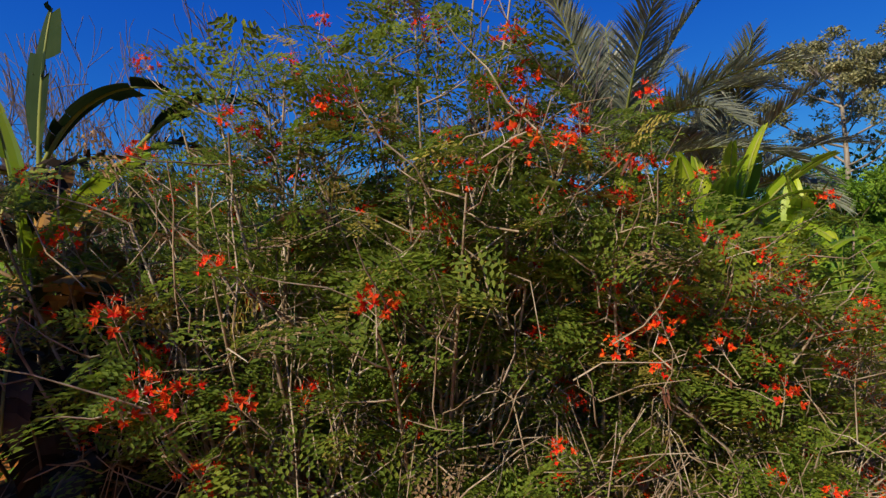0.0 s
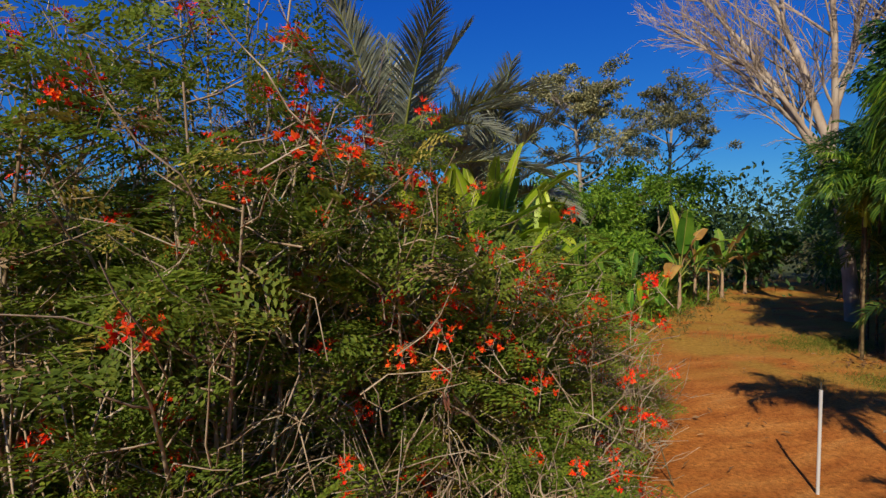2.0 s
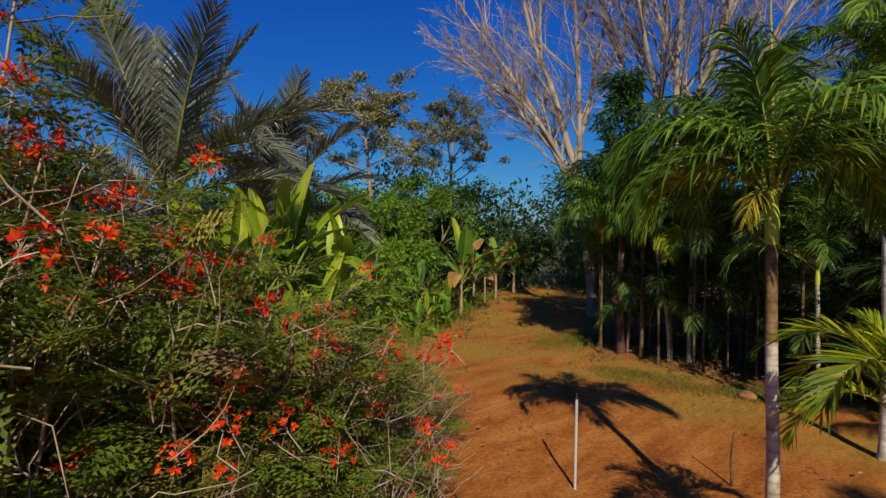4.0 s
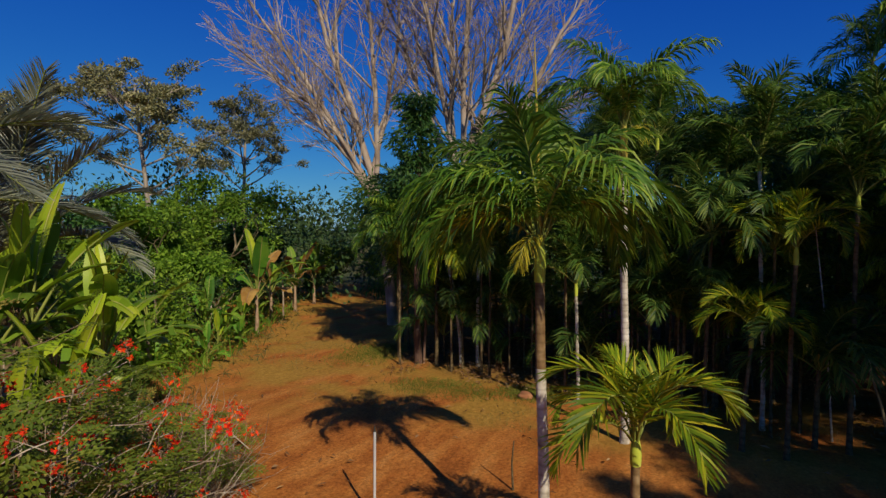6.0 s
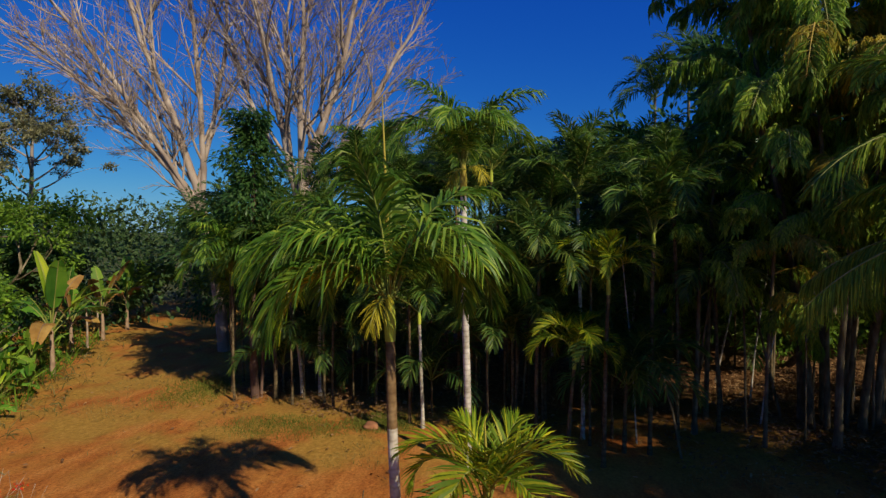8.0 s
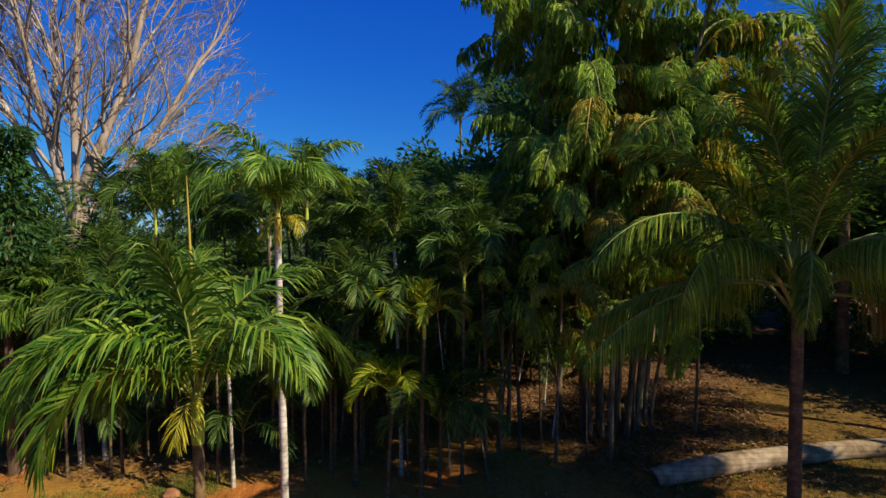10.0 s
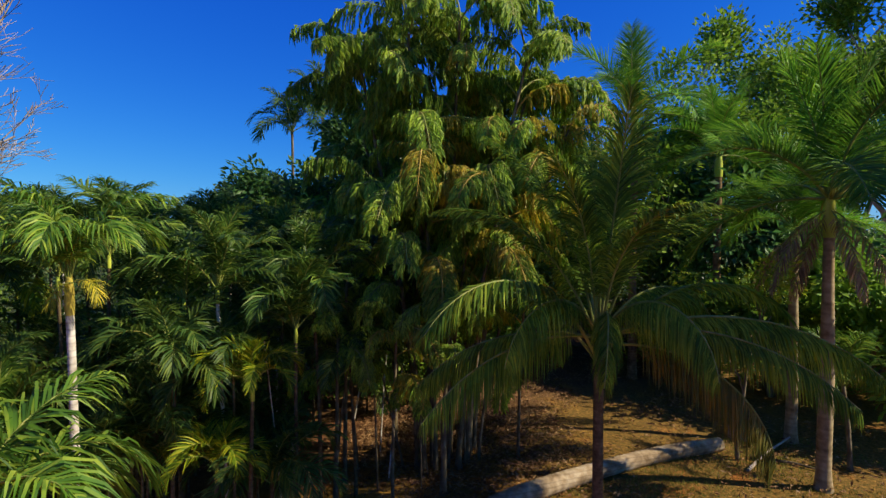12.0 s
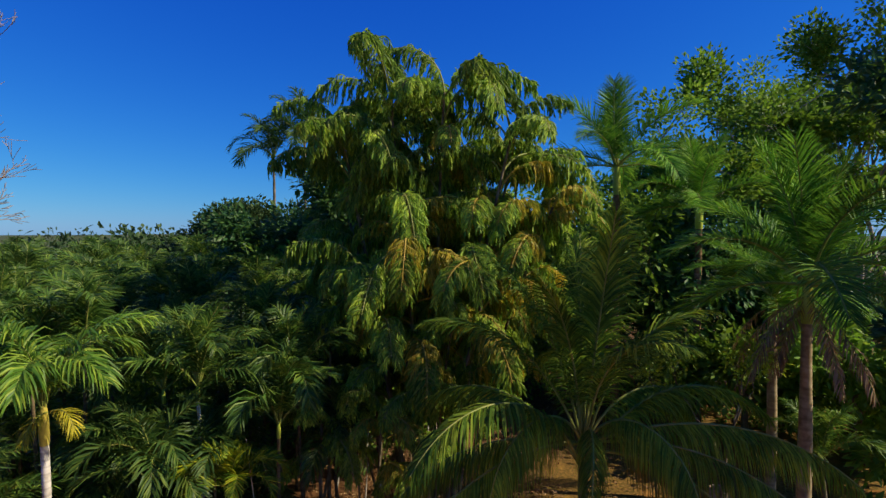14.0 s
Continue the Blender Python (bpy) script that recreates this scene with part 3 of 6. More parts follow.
palm("small_palm", "small yellow-green palm with arching sunlit fronds on red earth", (5.85, 0.72), 2.1, YOUNG, 12, 31, 0.05, 0.045, BARK_BROWN, SHAFT, 0.3, 0.9, size=0.74, spin=1.0)
for az, kind, size in ((-1.15, 3, 0.98), (-0.95, 4, 0.92), (-0.5, 4, 0.95), (1.75, 3, 0.98), (2.3, 4, 0.92), (2.05, 2, 0.95)):
    leaf, rib = ADONIDIA.sets[kind]
    fr = part("frond", leaf, near_palm, at=(0.08 + 0.04 * math.cos(az), 0.09 + 0.04 * math.sin(az), 4.33), turn=(0.06 * math.sin(az * 5), 0.05 * math.cos(az * 3), az), size=size)
    part("midrib", rib, fr)
for tree, z, fans in ((near_palm, 4.34, ((2.9, 0),)), (tall_palm, 6.5, ((-2.5, 0), (2.6, 1)))):
    for az, kind in fans:
        leaf, rib = YELLOWED.sets[kind]
        fr = part("yellowed_frond", leaf, tree, "yellow ageing frond", (0.04 * math.cos(az), 0.04 * math.sin(az), z), (0, 0, az), 0.6)
        part("midrib", rib, fr)
# clump on the far side of the track
for k, (x, y, neck, sd) in enumerate([(16.1, 7.75, 3.8, 41), (16.4, 7.0, 3.3, 42), (16.6, 6.5, 4.5, 43), (17.9, 3.95, 5.5, 45), (18.0, 3.6, 6.0, 46), (18.6, 3.3, 5.4, 47),
                                      (17.2, 5.3, 6.1, 49), (18.6, 7.0, 6.2, 50), (14.4, 3.2, 3.3, 51), (19.0, 5.3, 6.8, 52), (17.4, 8.3, 4.6, 53), (18.6, 10.4, 5.0, 58), (20.6, 10.6, 5.8, 59), (16.5, 9.4, 3.8, 54), (17.6, 9.6, 4.0, 55), (15.5, 5.7, 3.3, 56), (15.9, 4.5, 3.9, 57), (15.7, 8.9, 3.5, 60), (15.6, 7.0, 3.5, 61), (15.6, 6.0, 3.8, 62), (16.6, 8.0, 3.6, 63)]):
    palm("palm_tree", PALM_LABEL, (x, y), neck, (WOODS, ADONIDIA, WOODS_LIT, WOODS)[k % 4], 11, sd, 0.06 if k < 4 else 0.038, 0.05 if k < 4 else 0.034, BARK_PALM if k in (1, 2, 3) else BARK_DARK, SHAFT, 0.5, 0.0,
         ((-0.25, 0.35) if k == 1 else (0, 0)), size=0.95, group="palms beside the track")
# the palm wood
WOOD_PALMS = [(13.9, -1.25, 5.95, 1), (13.1, -2.65, 5.0, 1), (12.35, -1.5, 4.0, 2), (13.95, -3.5, 5.85, 1), (13.2, -2.1, 1.9, 0), (15.6, 1.2, 6.75, 1), (22.5, -1.1, 7.05, 1), (20.4,
              3.1, 7.05, 1), (12.5, -0.75, 2.3, 2), (18.3, -0.9, 6.35, 1), (20.2, -1.8, 7.05, 1), (16.0, -2.9, 6.25, 1), (14.1, 2.8, 3.0, 1), (15.7, 2.0, 6.25, 1), (22.7, 1.2, 7.15,
              1), (19.9, -5.0, 6.85, 1), (30.5, -0.4, 7.45, 1), (30.2, -5.0, 7.55, 1), (30.5, 3.5, 7.25, 1), (17.4, -2.4, 5.05, 0), (15.2, -0.4, 5.6, 1), (16.8, 0.6, 6.05, 0), (18.6,
              1.6, 6.65, 1), (17.0, -4.4, 5.65, 0), (24.6, -2.8, 7.15, 1), (26.5, 0.6, 7.45, 1), (25.4, 3.4, 7.35, 1), (21.6, 5.4, 7.15, 1), (24.2, 6.8, 7.25, 1), (28.2, -3.0, 7.45,
              1), (27.6, 5.4, 7.35, 1), (33.5, 1.4, 7.55, 1), (34.0, -3.4, 7.65, 1), (14.6, 0.4, 4.2, 0), (16.2, -6.6, 4.6, 0), (20.4, 0.6, 6.85, 1), (22.2, -4.2, 6.95, 1), (26.0,
              -6.0, 7.25, 1), (14.4, -4.6, 4.0, 0), (19.0, -3.2, 5.85, 0), (17.6, 2.6, 4.45, 0), (36.5, 4.6, 7.65, 1), (30.0, 7.2, 7.45, 1), (13.6, -0.1, 4.6, 0)]
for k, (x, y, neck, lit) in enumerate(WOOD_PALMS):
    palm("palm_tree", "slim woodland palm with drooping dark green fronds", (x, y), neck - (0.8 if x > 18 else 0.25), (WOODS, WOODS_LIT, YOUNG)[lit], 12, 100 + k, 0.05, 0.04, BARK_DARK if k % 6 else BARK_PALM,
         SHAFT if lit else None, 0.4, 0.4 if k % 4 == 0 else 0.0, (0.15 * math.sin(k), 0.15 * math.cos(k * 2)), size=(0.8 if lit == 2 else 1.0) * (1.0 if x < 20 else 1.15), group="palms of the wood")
# low palms filling the front of the wood
rngp = np.random.default_rng(90)
for k in range(44):
    if k >= 30:
        x, y = rngp.uniform(16.0, 19.5), rngp.uniform(3.4, 9.8)
    elif k < 17:
        x, y = rngp.uniform(13.4, 17.5), rngp.uniform(-2.5, 3.5)
    else:
        x, y = rngp.uniform(19.5, 24.0), rngp.uniform(-9.0, 8.5)
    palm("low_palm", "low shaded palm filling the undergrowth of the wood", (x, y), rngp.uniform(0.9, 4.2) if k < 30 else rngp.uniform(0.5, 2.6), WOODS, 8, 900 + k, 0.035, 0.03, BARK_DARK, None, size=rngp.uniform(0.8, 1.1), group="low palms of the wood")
# coconut palm in front of the fallen log
coco = palm("coconut_palm", "coconut palm with long drooping fronds and dark trunk", (8.51, -7.65), 4.75, COCO, 4, 61, 0.12, 0.10, BARK_DARK, None, spin=-0.5, ages=[3])
for fan, az, kind, size in ((COCO_TOP, 0.3, 0, 1.0), (COCO_TOP, 2.6, 1, 1.0), (COCO_TOP, -1.6, 1, 0.95), (COCO_TOP, 0.9, 2, 0.95), (COCO_TOP, -0.7, 2, 1.0), (COCO_TOP, 1.8, 2, 0.85),
                            (COCO_TOP, 1.2, 3, 0.95), (COCO_TOP, -2.0, 3, 0.9), (COCO_TOP, 2.9, 3, 0.9), (COCO_LONG, -2.2, 0, 1.0), (COCO_LONG, 1.0, 1, 0.8), (COCO_LONG, 1.5, 1, 0.85),
                            (COCO_LONG, 2.42, 2, 0.72), (COCO_LONG, 1.8, 2, 0.8), (COCO_LONG, 3.05, 2, 0.82), (COCO_LONG, -1.7, 2, 0.9), (COCO_LONG, -2.75, 0, 0.8)):
    leaf, rib = fan.sets[kind]
    fr = part("frond", leaf, coco, at=(0.06 * math.cos(az), 0.06 * math.sin(az), 4.75), turn=(0.05 * math.sin(az * 7), 0.04 * math.cos(az * 5), az), size=size)
    part("midrib", rib, fr)
for az, kind in ((-2.6, 1),):
    leaf, rib = COCO_OLD.sets[kind]
    fr = part("old_frond", leaf, coco, "yellow-brown drooping old frond", (0, 0, 4.6), (0, 0, az), 0.95)
    part("midrib", rib, fr)
# royal palms
palm("royal_palm", "royal palm with smooth pale trunk and dense green crown", (7.5, -14.4), 7.2, ROYAL, 16, 71, 0.17, 0.12, BARK_ROYAL, SHAFT, 1.1, 0.0, size=1.28, bulge=0.02, spin=0.8, dead=7, dead_set=DEAD)
palm("royal_palm", "tall royal palm with upright spear and thin crown", (17.05, -18.4), 11.1, ROYAL, 13, 72, 0.2, 0.14, BARK_BROWN, SHAFT, 1.4, 2.6, size=1.35, spin=0.1)
palm("royal_palm", "royal palm with smooth pale trunk and dense green crown", (9.6, -16.9), 6.6, ROYAL, 12, 73, 0.17, 0.12, BARK_ROYAL, SHAFT, 1.0, 0.0, size=0.95, dead=2, dead_set=DEAD)
palm("royal_palm", "royal palm with smooth pale trunk and dense green crown", (14.5, -20.5), 9.6, ROYAL, 12, 74, 0.18, 0.13, BARK_BROWN, SHAFT, 1.0, 0.0, size=1.1)
palm("small_palm", "young palm with green arching fronds in rough grass", (7.7, -16.2), 3.1, WOODS_LIT, 9, 75, 0.06, 0.05, BARK_STEM, None, lean=(0.3, -0.2), size=0.9)
# silvery palm behind the flowering shrubs
palm("silver_palm", "silvery blue-grey palm with stiff upright fronds and dead skirts", (3.75, 11.7), 4.5, GREY, 17, 81, 0.16, 0.15, BARK_DARK, None, spin=1.2, dead=9, dead_set=DEAD, size=1.2)
palm("silver_palm", "silvery blue-grey palm with stiff upright fronds and dead skirts", (6.6, 13.2), 3.6, GREY, 12, 82, 0.14, 0.13, BARK_DARK, None, spin=2.0, dead=5, dead_set=DEAD, size=1.1)

# ---- fishtail palms ----
def fishtail_frond(seed, length, lift, bend, pairs=26, hang=0.62, gold=False):
    """A twice-divided leaf: hanging side branches set with wedge-shaped leaflets."""
    rng = np.random.default_rng(seed)
    s = np.linspace(0, 1, 16)
    e = np.radians(lift - bend * s ** 1.1)
    ds = length / 15
    line = np.stack([np.concatenate([[0], np.cumsum(np.cos(e[:-1]) * ds)]), 0 * s, np.concatenate([[0], np.cumsum(np.sin(e[:-1]) * ds)])], 1)
    rib, leaf = Build(), Build()
    tube(rib, line, 0.028 * (1 - 0.8 * s) + 0.004, 5)
    for u in np.linspace(0.2, 0.98, pairs):
        for hand in (1, -1):
            p0 = np.array([np.interp(u, s, line[:, k]) for k in range(3)])
            ang = np.interp(u, s, e)
            L = hang * (0.45 + 0.75 * math.sin(math.pi * min(1, 0.2 + 0.75 * u))) * rng.uniform(0.7, 1.2)
            w = np.linspace(0, 1, 6)
            out = np.array([math.cos(ang) * rng.uniform(0.2, 0.9), hand * rng.uniform(0.4, 1.1), math.sin(ang) * 0.6 + rng.uniform(-0.2, 0.5)])
            out = out / np.linalg.norm(out)
            way = unit(out[None] * (1 - w[:, None]) ** 0.8 + np.array([0, 0, -1.9])[None] * w[:, None])
            br = p0 + np.concatenate([[[0, 0, 0]], np.cumsum(way[:-1] * L / 5, 0)])
            tube(rib, br[[0, 2, 3, 5]], (0.007 * (1 - w) + 0.002)[[0, 2, 3, 5]], 3, cap=False)
            m = 17
            q = np.linspace(0.1, 1, m)
            base = np.stack([np.interp(q, w, br[:, k]) for k in range(3)], 1)
            t = unit(np.stack([np.interp(q, w, way[:, k]) for k in range(3)], 1))
            side = np.where(np.arange(m) % 2 == 0, 1.0, -1.0)[:, None]
            lat = unit(np.cross(t, rng.normal(0, 1, 3) * 0.3 + np.array([1.0, 0.2, 0])))
            d = unit(t * 0.9 + lat * side * 0.7 + np.array([0, 0, -0.45]) + rng.normal(0, 0.15, t.shape))
            nor = unit(np.cross(d, lat) + rng.normal(0, 0.4, t.shape))
            blades(leaf, base, unit(d + [0, 0, -0.35]), nor, rng.uniform(0.15, 0.30, m), rng.uniform(0.035, 0.070, m), 1 if gold and u < 0.62 and rng.random() < 0.75 else 0, 0.12)
    return leaf, rib


FISH = []
for k, (lift, bend, length, gold) in enumerate([(80, 120, 2.9, 0), (66, 138, 3.0, 0), (52, 132, 3.0, 1), (70, 150, 2.9, 1), (40, 120, 3.0, 0), (28, 110, 2.9, 1)]):
    leaf, rib = fishtail_frond(700 + k, length, lift, bend, gold=bool(gold))
    FISH.append((leaf.mesh("fishtail_frond", [LEAF_FISH, LEAF_FISH_GOLD]), rib.mesh("fishtail_midrib", MIDRIB_GOLD if gold else MIDRIB, True)))


def fishtail_palm(foot, head, height, seed, low=4.0, count=13, size=1.0, kinds=(0, 1, 3, 2, 4, 5)):
    """One stem of the clump: it leans from its foot to its head and bears most of its fronds near the top."""
    rng = np.random.default_rng(seed)
    z0 = float(rise(*foot)) - 0.04
    lean = (head[0] - foot[0], head[1] - foot[1])
    top = thing("fishtail_palm", "clumping fishtail palm with hanging golden-green curtains of leaflets", "palm", (*foot, z0), "fishtail palm clump")
    me, tip = trunk_mesh(height - z0, 0.046 + 0.02 * (seed % 3), 0.036, seed, lean=lean, mats=BARK_STEM)
    part("trunk", me, top)
    for k in range(count):
        q = (k + 0.5) / count
        h = (low - z0) + (height - low) * (1 - q ** 1.7) + rng.uniform(-0.2, 0.2)
        w = min(h / (height - z0), 1.0)
        p = np.array([lean[0] * w ** 1.6, lean[1] * w ** 1.6, min(h, height - z0)])
        kind = kinds[min(5, int(q * 6))] if rng.random() < 0.7 else int(rng.choice(kinds))
        az = seed + k * 2.39996 + rng.normal(0, 0.2)
        fr = part("frond", FISH[kind][0], top, at=tuple(p), turn=(rng.normal(0, 0.12), rng.normal(0, 0.12), az), size=size * rng.uniform(0.75, 1.2))
        part("midrib", FISH[kind][1], fr)
    return top


GOLDEN = (3, 2, 3, 2, 5, 5)
for k, (x, y, h, low, n, sz, kinds) in enumerate([(15.2, -5.0, 12.4, 6.8, 13, 0.92, (0, 1, 1, 0, 4, 4)), (14.5, -6.2, 13.5, 7.6, 13, 1.0, (0, 1, 0, 1, 4, 5)), (13.7, -7.5, 13.4, 7.6, 13, 1.0, (0, 1, 0, 3, 4, 4)),
                                                 (12.7, -9.1, 12.2, 6.6, 13, 1.0, (0, 1, 1, 3, 2, 5)), (12.1, -10.1, 10.2, 6.0, 10, 0.9, GOLDEN), (13.4, -6.1, 9.8, 6.0, 11, 0.9, GOLDEN),
                                                 (12.1, -7.9, 8.4, 5.0, 11, 0.85, GOLDEN), (14.8, -8.4, 11.8, 5.8, 13, 0.95, (0, 1, 3, 2, 4, 5)), (16.4, -7.0, 12.2, 5.6, 13, 1.0, (0, 1, 3, 2, 4, 5)),
                                                 (14.1, -5.2, 8.2, 4.4, 11, 0.85, (0, 1, 1, 4, 4, 4)), (12.9, -7.2, 6.8, 4.0, 9, 0.75, (0, 1, 3, 2, 4, 5)), (15.6, -9.8, 11.0, 5.6, 13, 0.95, (0, 1, 3, 2, 4, 5)),
                                                 (15.8, -5.4, 10.2, 4.8, 12, 0.9, (0, 1, 1, 4, 4, 4)), (13.4, -8.6, 9.6, 5.0, 12, 0.9, (0, 1, 4, 1, 4, 4)),
                                                 (13.7, -9.9, 11.6, 5.4, 14, 1.0, (0, 1, 1, 4, 4, 5)), (14.6, -10.8, 10.6, 5.0, 13, 1.0, (0, 1, 4, 1, 4, 4))]):
    foot = (14.5 + 0.26 * (x - 14.5), -7.4 + 0.32 * (y + 7.4))
    fishtail_palm(foot, (x, y), h, 200 + k, low, n, sz, kinds)


# young stems that hang their leaves low round the clump
for k, (x, y, h) in enumerate([(13.0, -5.2, 5.0), (14.0, -4.0, 4.6), (12.6, -6.5, 5.4), (12.9, -9.2, 5.8), (15.0, -4.6, 6.2)]):
    fishtail_palm((x + 0.3, y), (x, y), h, 240 + k, 2.9, 8, 0.6, (0, 1, 1, 4, 4, 4) if k % 3 else (0, 1, 3, 2, 4, 5))


for x, y, h in ((44.4, -10.4, 15.4), (43.4, -12.6, 16.6)):
    palm("palm_tree", "tall dark palm rising far behind the wood", (x, y), h, WOODS, 13, int(x * 7), 0.12, 0.1, BARK_STEM, None, size=2.1)


# ---- broadleaf trees ----
def grow(b, rng, start, way, length, radius, depth, tips, spread=0.7, up=0.25, ratio=0.68, forks=(2, 3), wander=0.18, sides=6, taper=0.62, minr=0.004, limbs=None):
    """Limbs that fork on and on; tips gathers the ends with their direction."""
    k = 5
    p, d = [np.asarray(start, float)], np.asarray(way, float)
    for _ in range(k - 1):
        d = d + rng.normal(0, wander, 3) + np.array([0, 0, up * 0.3])
        d = d / np.linalg.norm(d)
        p.append(p[-1] + d * length / (k - 1))
    tube(b, p, np.maximum(minr, np.linspace(radius, radius * taper, k)), sides if depth > 1 else 4, cap=False)
    if depth == 0:
        tips.append((p[-1], d, p[-3]))
        return
    n = int(rng.integers(forks[0], forks[1] + 1))
    for c in range(n):
        o = rng.normal(0, 1, 3)
        o -= d * (o @ d)
        o = o / np.linalg.norm(o)
        nd = d * math.cos(spread) + o * math.sin(spread * rng.uniform(0.5, 1.15)) + np.array([0, 0, up])
        nd = nd / np.linalg.norm(nd)
        q = p[-1] if c < 2 else p[-2]
        own = b
        if limbs is not None:
            own = Build()
            limbs.append(own)
        grow(own, rng, q, nd, length * ratio * rng.uniform(0.8, 1.2), radius * taper * rng.uniform(0.75, 1.0), depth - 1, tips, spread, up, ratio, forks, wander, sides, taper, minr)


def leaf_cloud(b, rng, tips, per, reach, length, width, flat=1.0, mat=0, hang=0.0):
    """Leaves scattered round the ends of the limbs."""
    c = np.array([t[0] for t in tips])
    d = np.array([t[1] for t in tips])
    c, d = np.repeat(c, per, 0), np.repeat(d, per, 0)
    off = balls(rng, len(c)) * (rng.random(len(c)) ** 0.5 * reach)[:, None]
    off[:, 2] *= flat
    way = unit(off + d * reach * 0.6 + rng.normal(0, 0.4, c.shape) * reach + np.array([0, 0, -hang]))
    nor = unit(rng.normal(0, 0.6, c.shape) + np.array([0, 0, 1.0]))
    s = rng.uniform(0.7, 1.25, len(c))
    blades(b, c + off, way, nor, length * s, width * s, mat)


def broad_tree(name, label, at, height, seed, leafmat, bark=BARK_STEM, trunk=0.4, r=0.16, depth=4, per=26, reach=0.55, leaf=(0.17, 0.07), spread=0.65, up=0.15, ratio=0.7, forks=(2, 3), flat=0.8,
               hang=0.0, group="", category="tree", way=(0, 0, 1), z0=None, wander=0.18):
    rng = np.random.default_rng(seed)
    base = float(rise(*at)) - 0.05 if z0 is None else z0
    top = thing(name, label, category, (*at, base), group)
    wood, tips = Build(), []
    first = height * trunk
    grow(wood, rng, (0, 0, 0), way, first, r, depth, tips, spread, up, ratio, forks, wander)
    mean = np.mean([t[0] for t in tips], 0)
    for v in wood.v:
        v[:, :2] -= np.outer(v[:, 2] / mean[2], mean[:2])
    tips = [(t[0] - np.array([mean[0], mean[1], 0]) * t[0][2] / mean[2], t[1], t[2] - np.array([mean[0], mean[1], 0]) * t[2][2] / mean[2]) for t in tips]
    zs = max(t[0][2] for t in tips) + reach * 0.5
    k = height / zs
    for v in wood.v:
        v *= k
    tips = [(t[0] * k, t[1], t[2] * k) for t in tips]
    part("trunk", wood.mesh("trunk", bark, True), top)
    crown = Build()
    leaf_cloud(crown, rng, tips, per, reach, leaf[0], leaf[1], flat, 0, hang)
    leaf_cloud(crown, rng, [(t[2], t[1], t[2]) for t in tips], per // 2, reach * 0.8, leaf[0], leaf[1], flat, 0, hang)
    part("crown", crown.mesh("crown", leafmat), top)
    return top


def umbrella_tree(at, height, seed, clear, reach, pads, lean=(0.0, 0.0), dense=520):
    """A thin tree whose leaves stand in flat, ragged tiers at the ends of long bare limbs."""
    rng = np.random.default_rng(seed)
    top = thing("acacia_tree", "tall thin-crowned tree with flat olive leaf tiers and pale trunk", "tree", (*at, -0.05), "thin-crowned trees")
    wood, crown = Build(), Build()
    s = np.linspace(0, 1, 10)
    stem = np.stack([lean[0] * s + 0.25 * np.sin(s * 5), lean[1] * s + 0.2 * np.sin(s * 4 + 1), s * height * 0.93], 1)
    tube(wood, stem, 0.2 * (1 - 0.8 * s) + 0.02, 8)
    for k in range(pads):
        q = (k + 0.5) / pads
        z = clear + (height - clear) * q ** 0.8 + rng.normal(0, 0.45)
        az = k * 2.39996 + rng.normal(0, 0.3)
        out = reach * (1.0 - 0.55 * q) * rng.uniform(0.35, 1.15)
        u = np.clip((z - 2.2 * (1 - 0.5 * q)) / (height * 0.93), 0.3, 0.97)
        p0 = np.array([np.interp(u, s, stem[:, i]) for i in range(3)])
        p2 = np.array([stem[-1, 0] * z / height + math.cos(az) * out, stem[-1, 1] * z / height + math.sin(az) * out, z])
        w = np.linspace(0, 1, 7)
        mid = (p0 + p2) / 2 + rng.normal(0, 0.3, 3) - [0, 0, 0.25]
        limb = ((1 - w) ** 2)[:, None] * p0 + (2 * w * (1 - w))[:, None] * mid + (w ** 2)[:, None] * p2
        tube(wood, limb, 0.06 * (1 - 0.75 * w) + 0.012, 5, cap=False)
        R = rng.uniform(1.0, 1.9) * (1.1 - 0.35 * q)
        for c in range(7):
            a = rng.uniform(0, 6.28)
            r = R * math.sqrt(rng.random())
            e = p2 + np.array([math.cos(a) * r, math.sin(a) * r, rng.normal(0.1, 0.38)])
            tube(wood, [limb[4], (limb[5] + e) / 2, e], [0.018, 0.012, 0.006], 4, cap=False)
            n = int(dense / 7 * rng.uniform(0.6, 1.3))
            o = balls(rng, n) * (rng.random(n) ** 0.6)[:, None] * np.array([0.62, 0.62, 0.34]) * rng.uniform(0.6, 1.2)
            blades(crown, e + o, unit(o + rng.normal(0, 0.4, o.shape)), unit(rng.normal(0, 0.6, o.shape) + [0, 0, 1.0]), rng.uniform(0.14, 0.3, n), rng.uniform(0.07, 0.14, n))
    part("trunk", wood.mesh("trunk", BARK_GREY, True), top)
    part("crown", crown.mesh("crown", LEAF_ACACIA), top)


# three tall thin-crowned trees beyond the track
umbrella_tree((22.7, 29.9), 14.0, 301, 8.2, 5.2, 20, (-0.6, 0.4), 900)
umbrella_tree((30.8, 31.3), 14.0, 305, 8.8, 4.4, 15, (0.6, -0.5), 700)
umbrella_tree((16.6, 35.5), 12.0, 307, 7.6, 5.0, 11, (0.3, 0.2), 800)
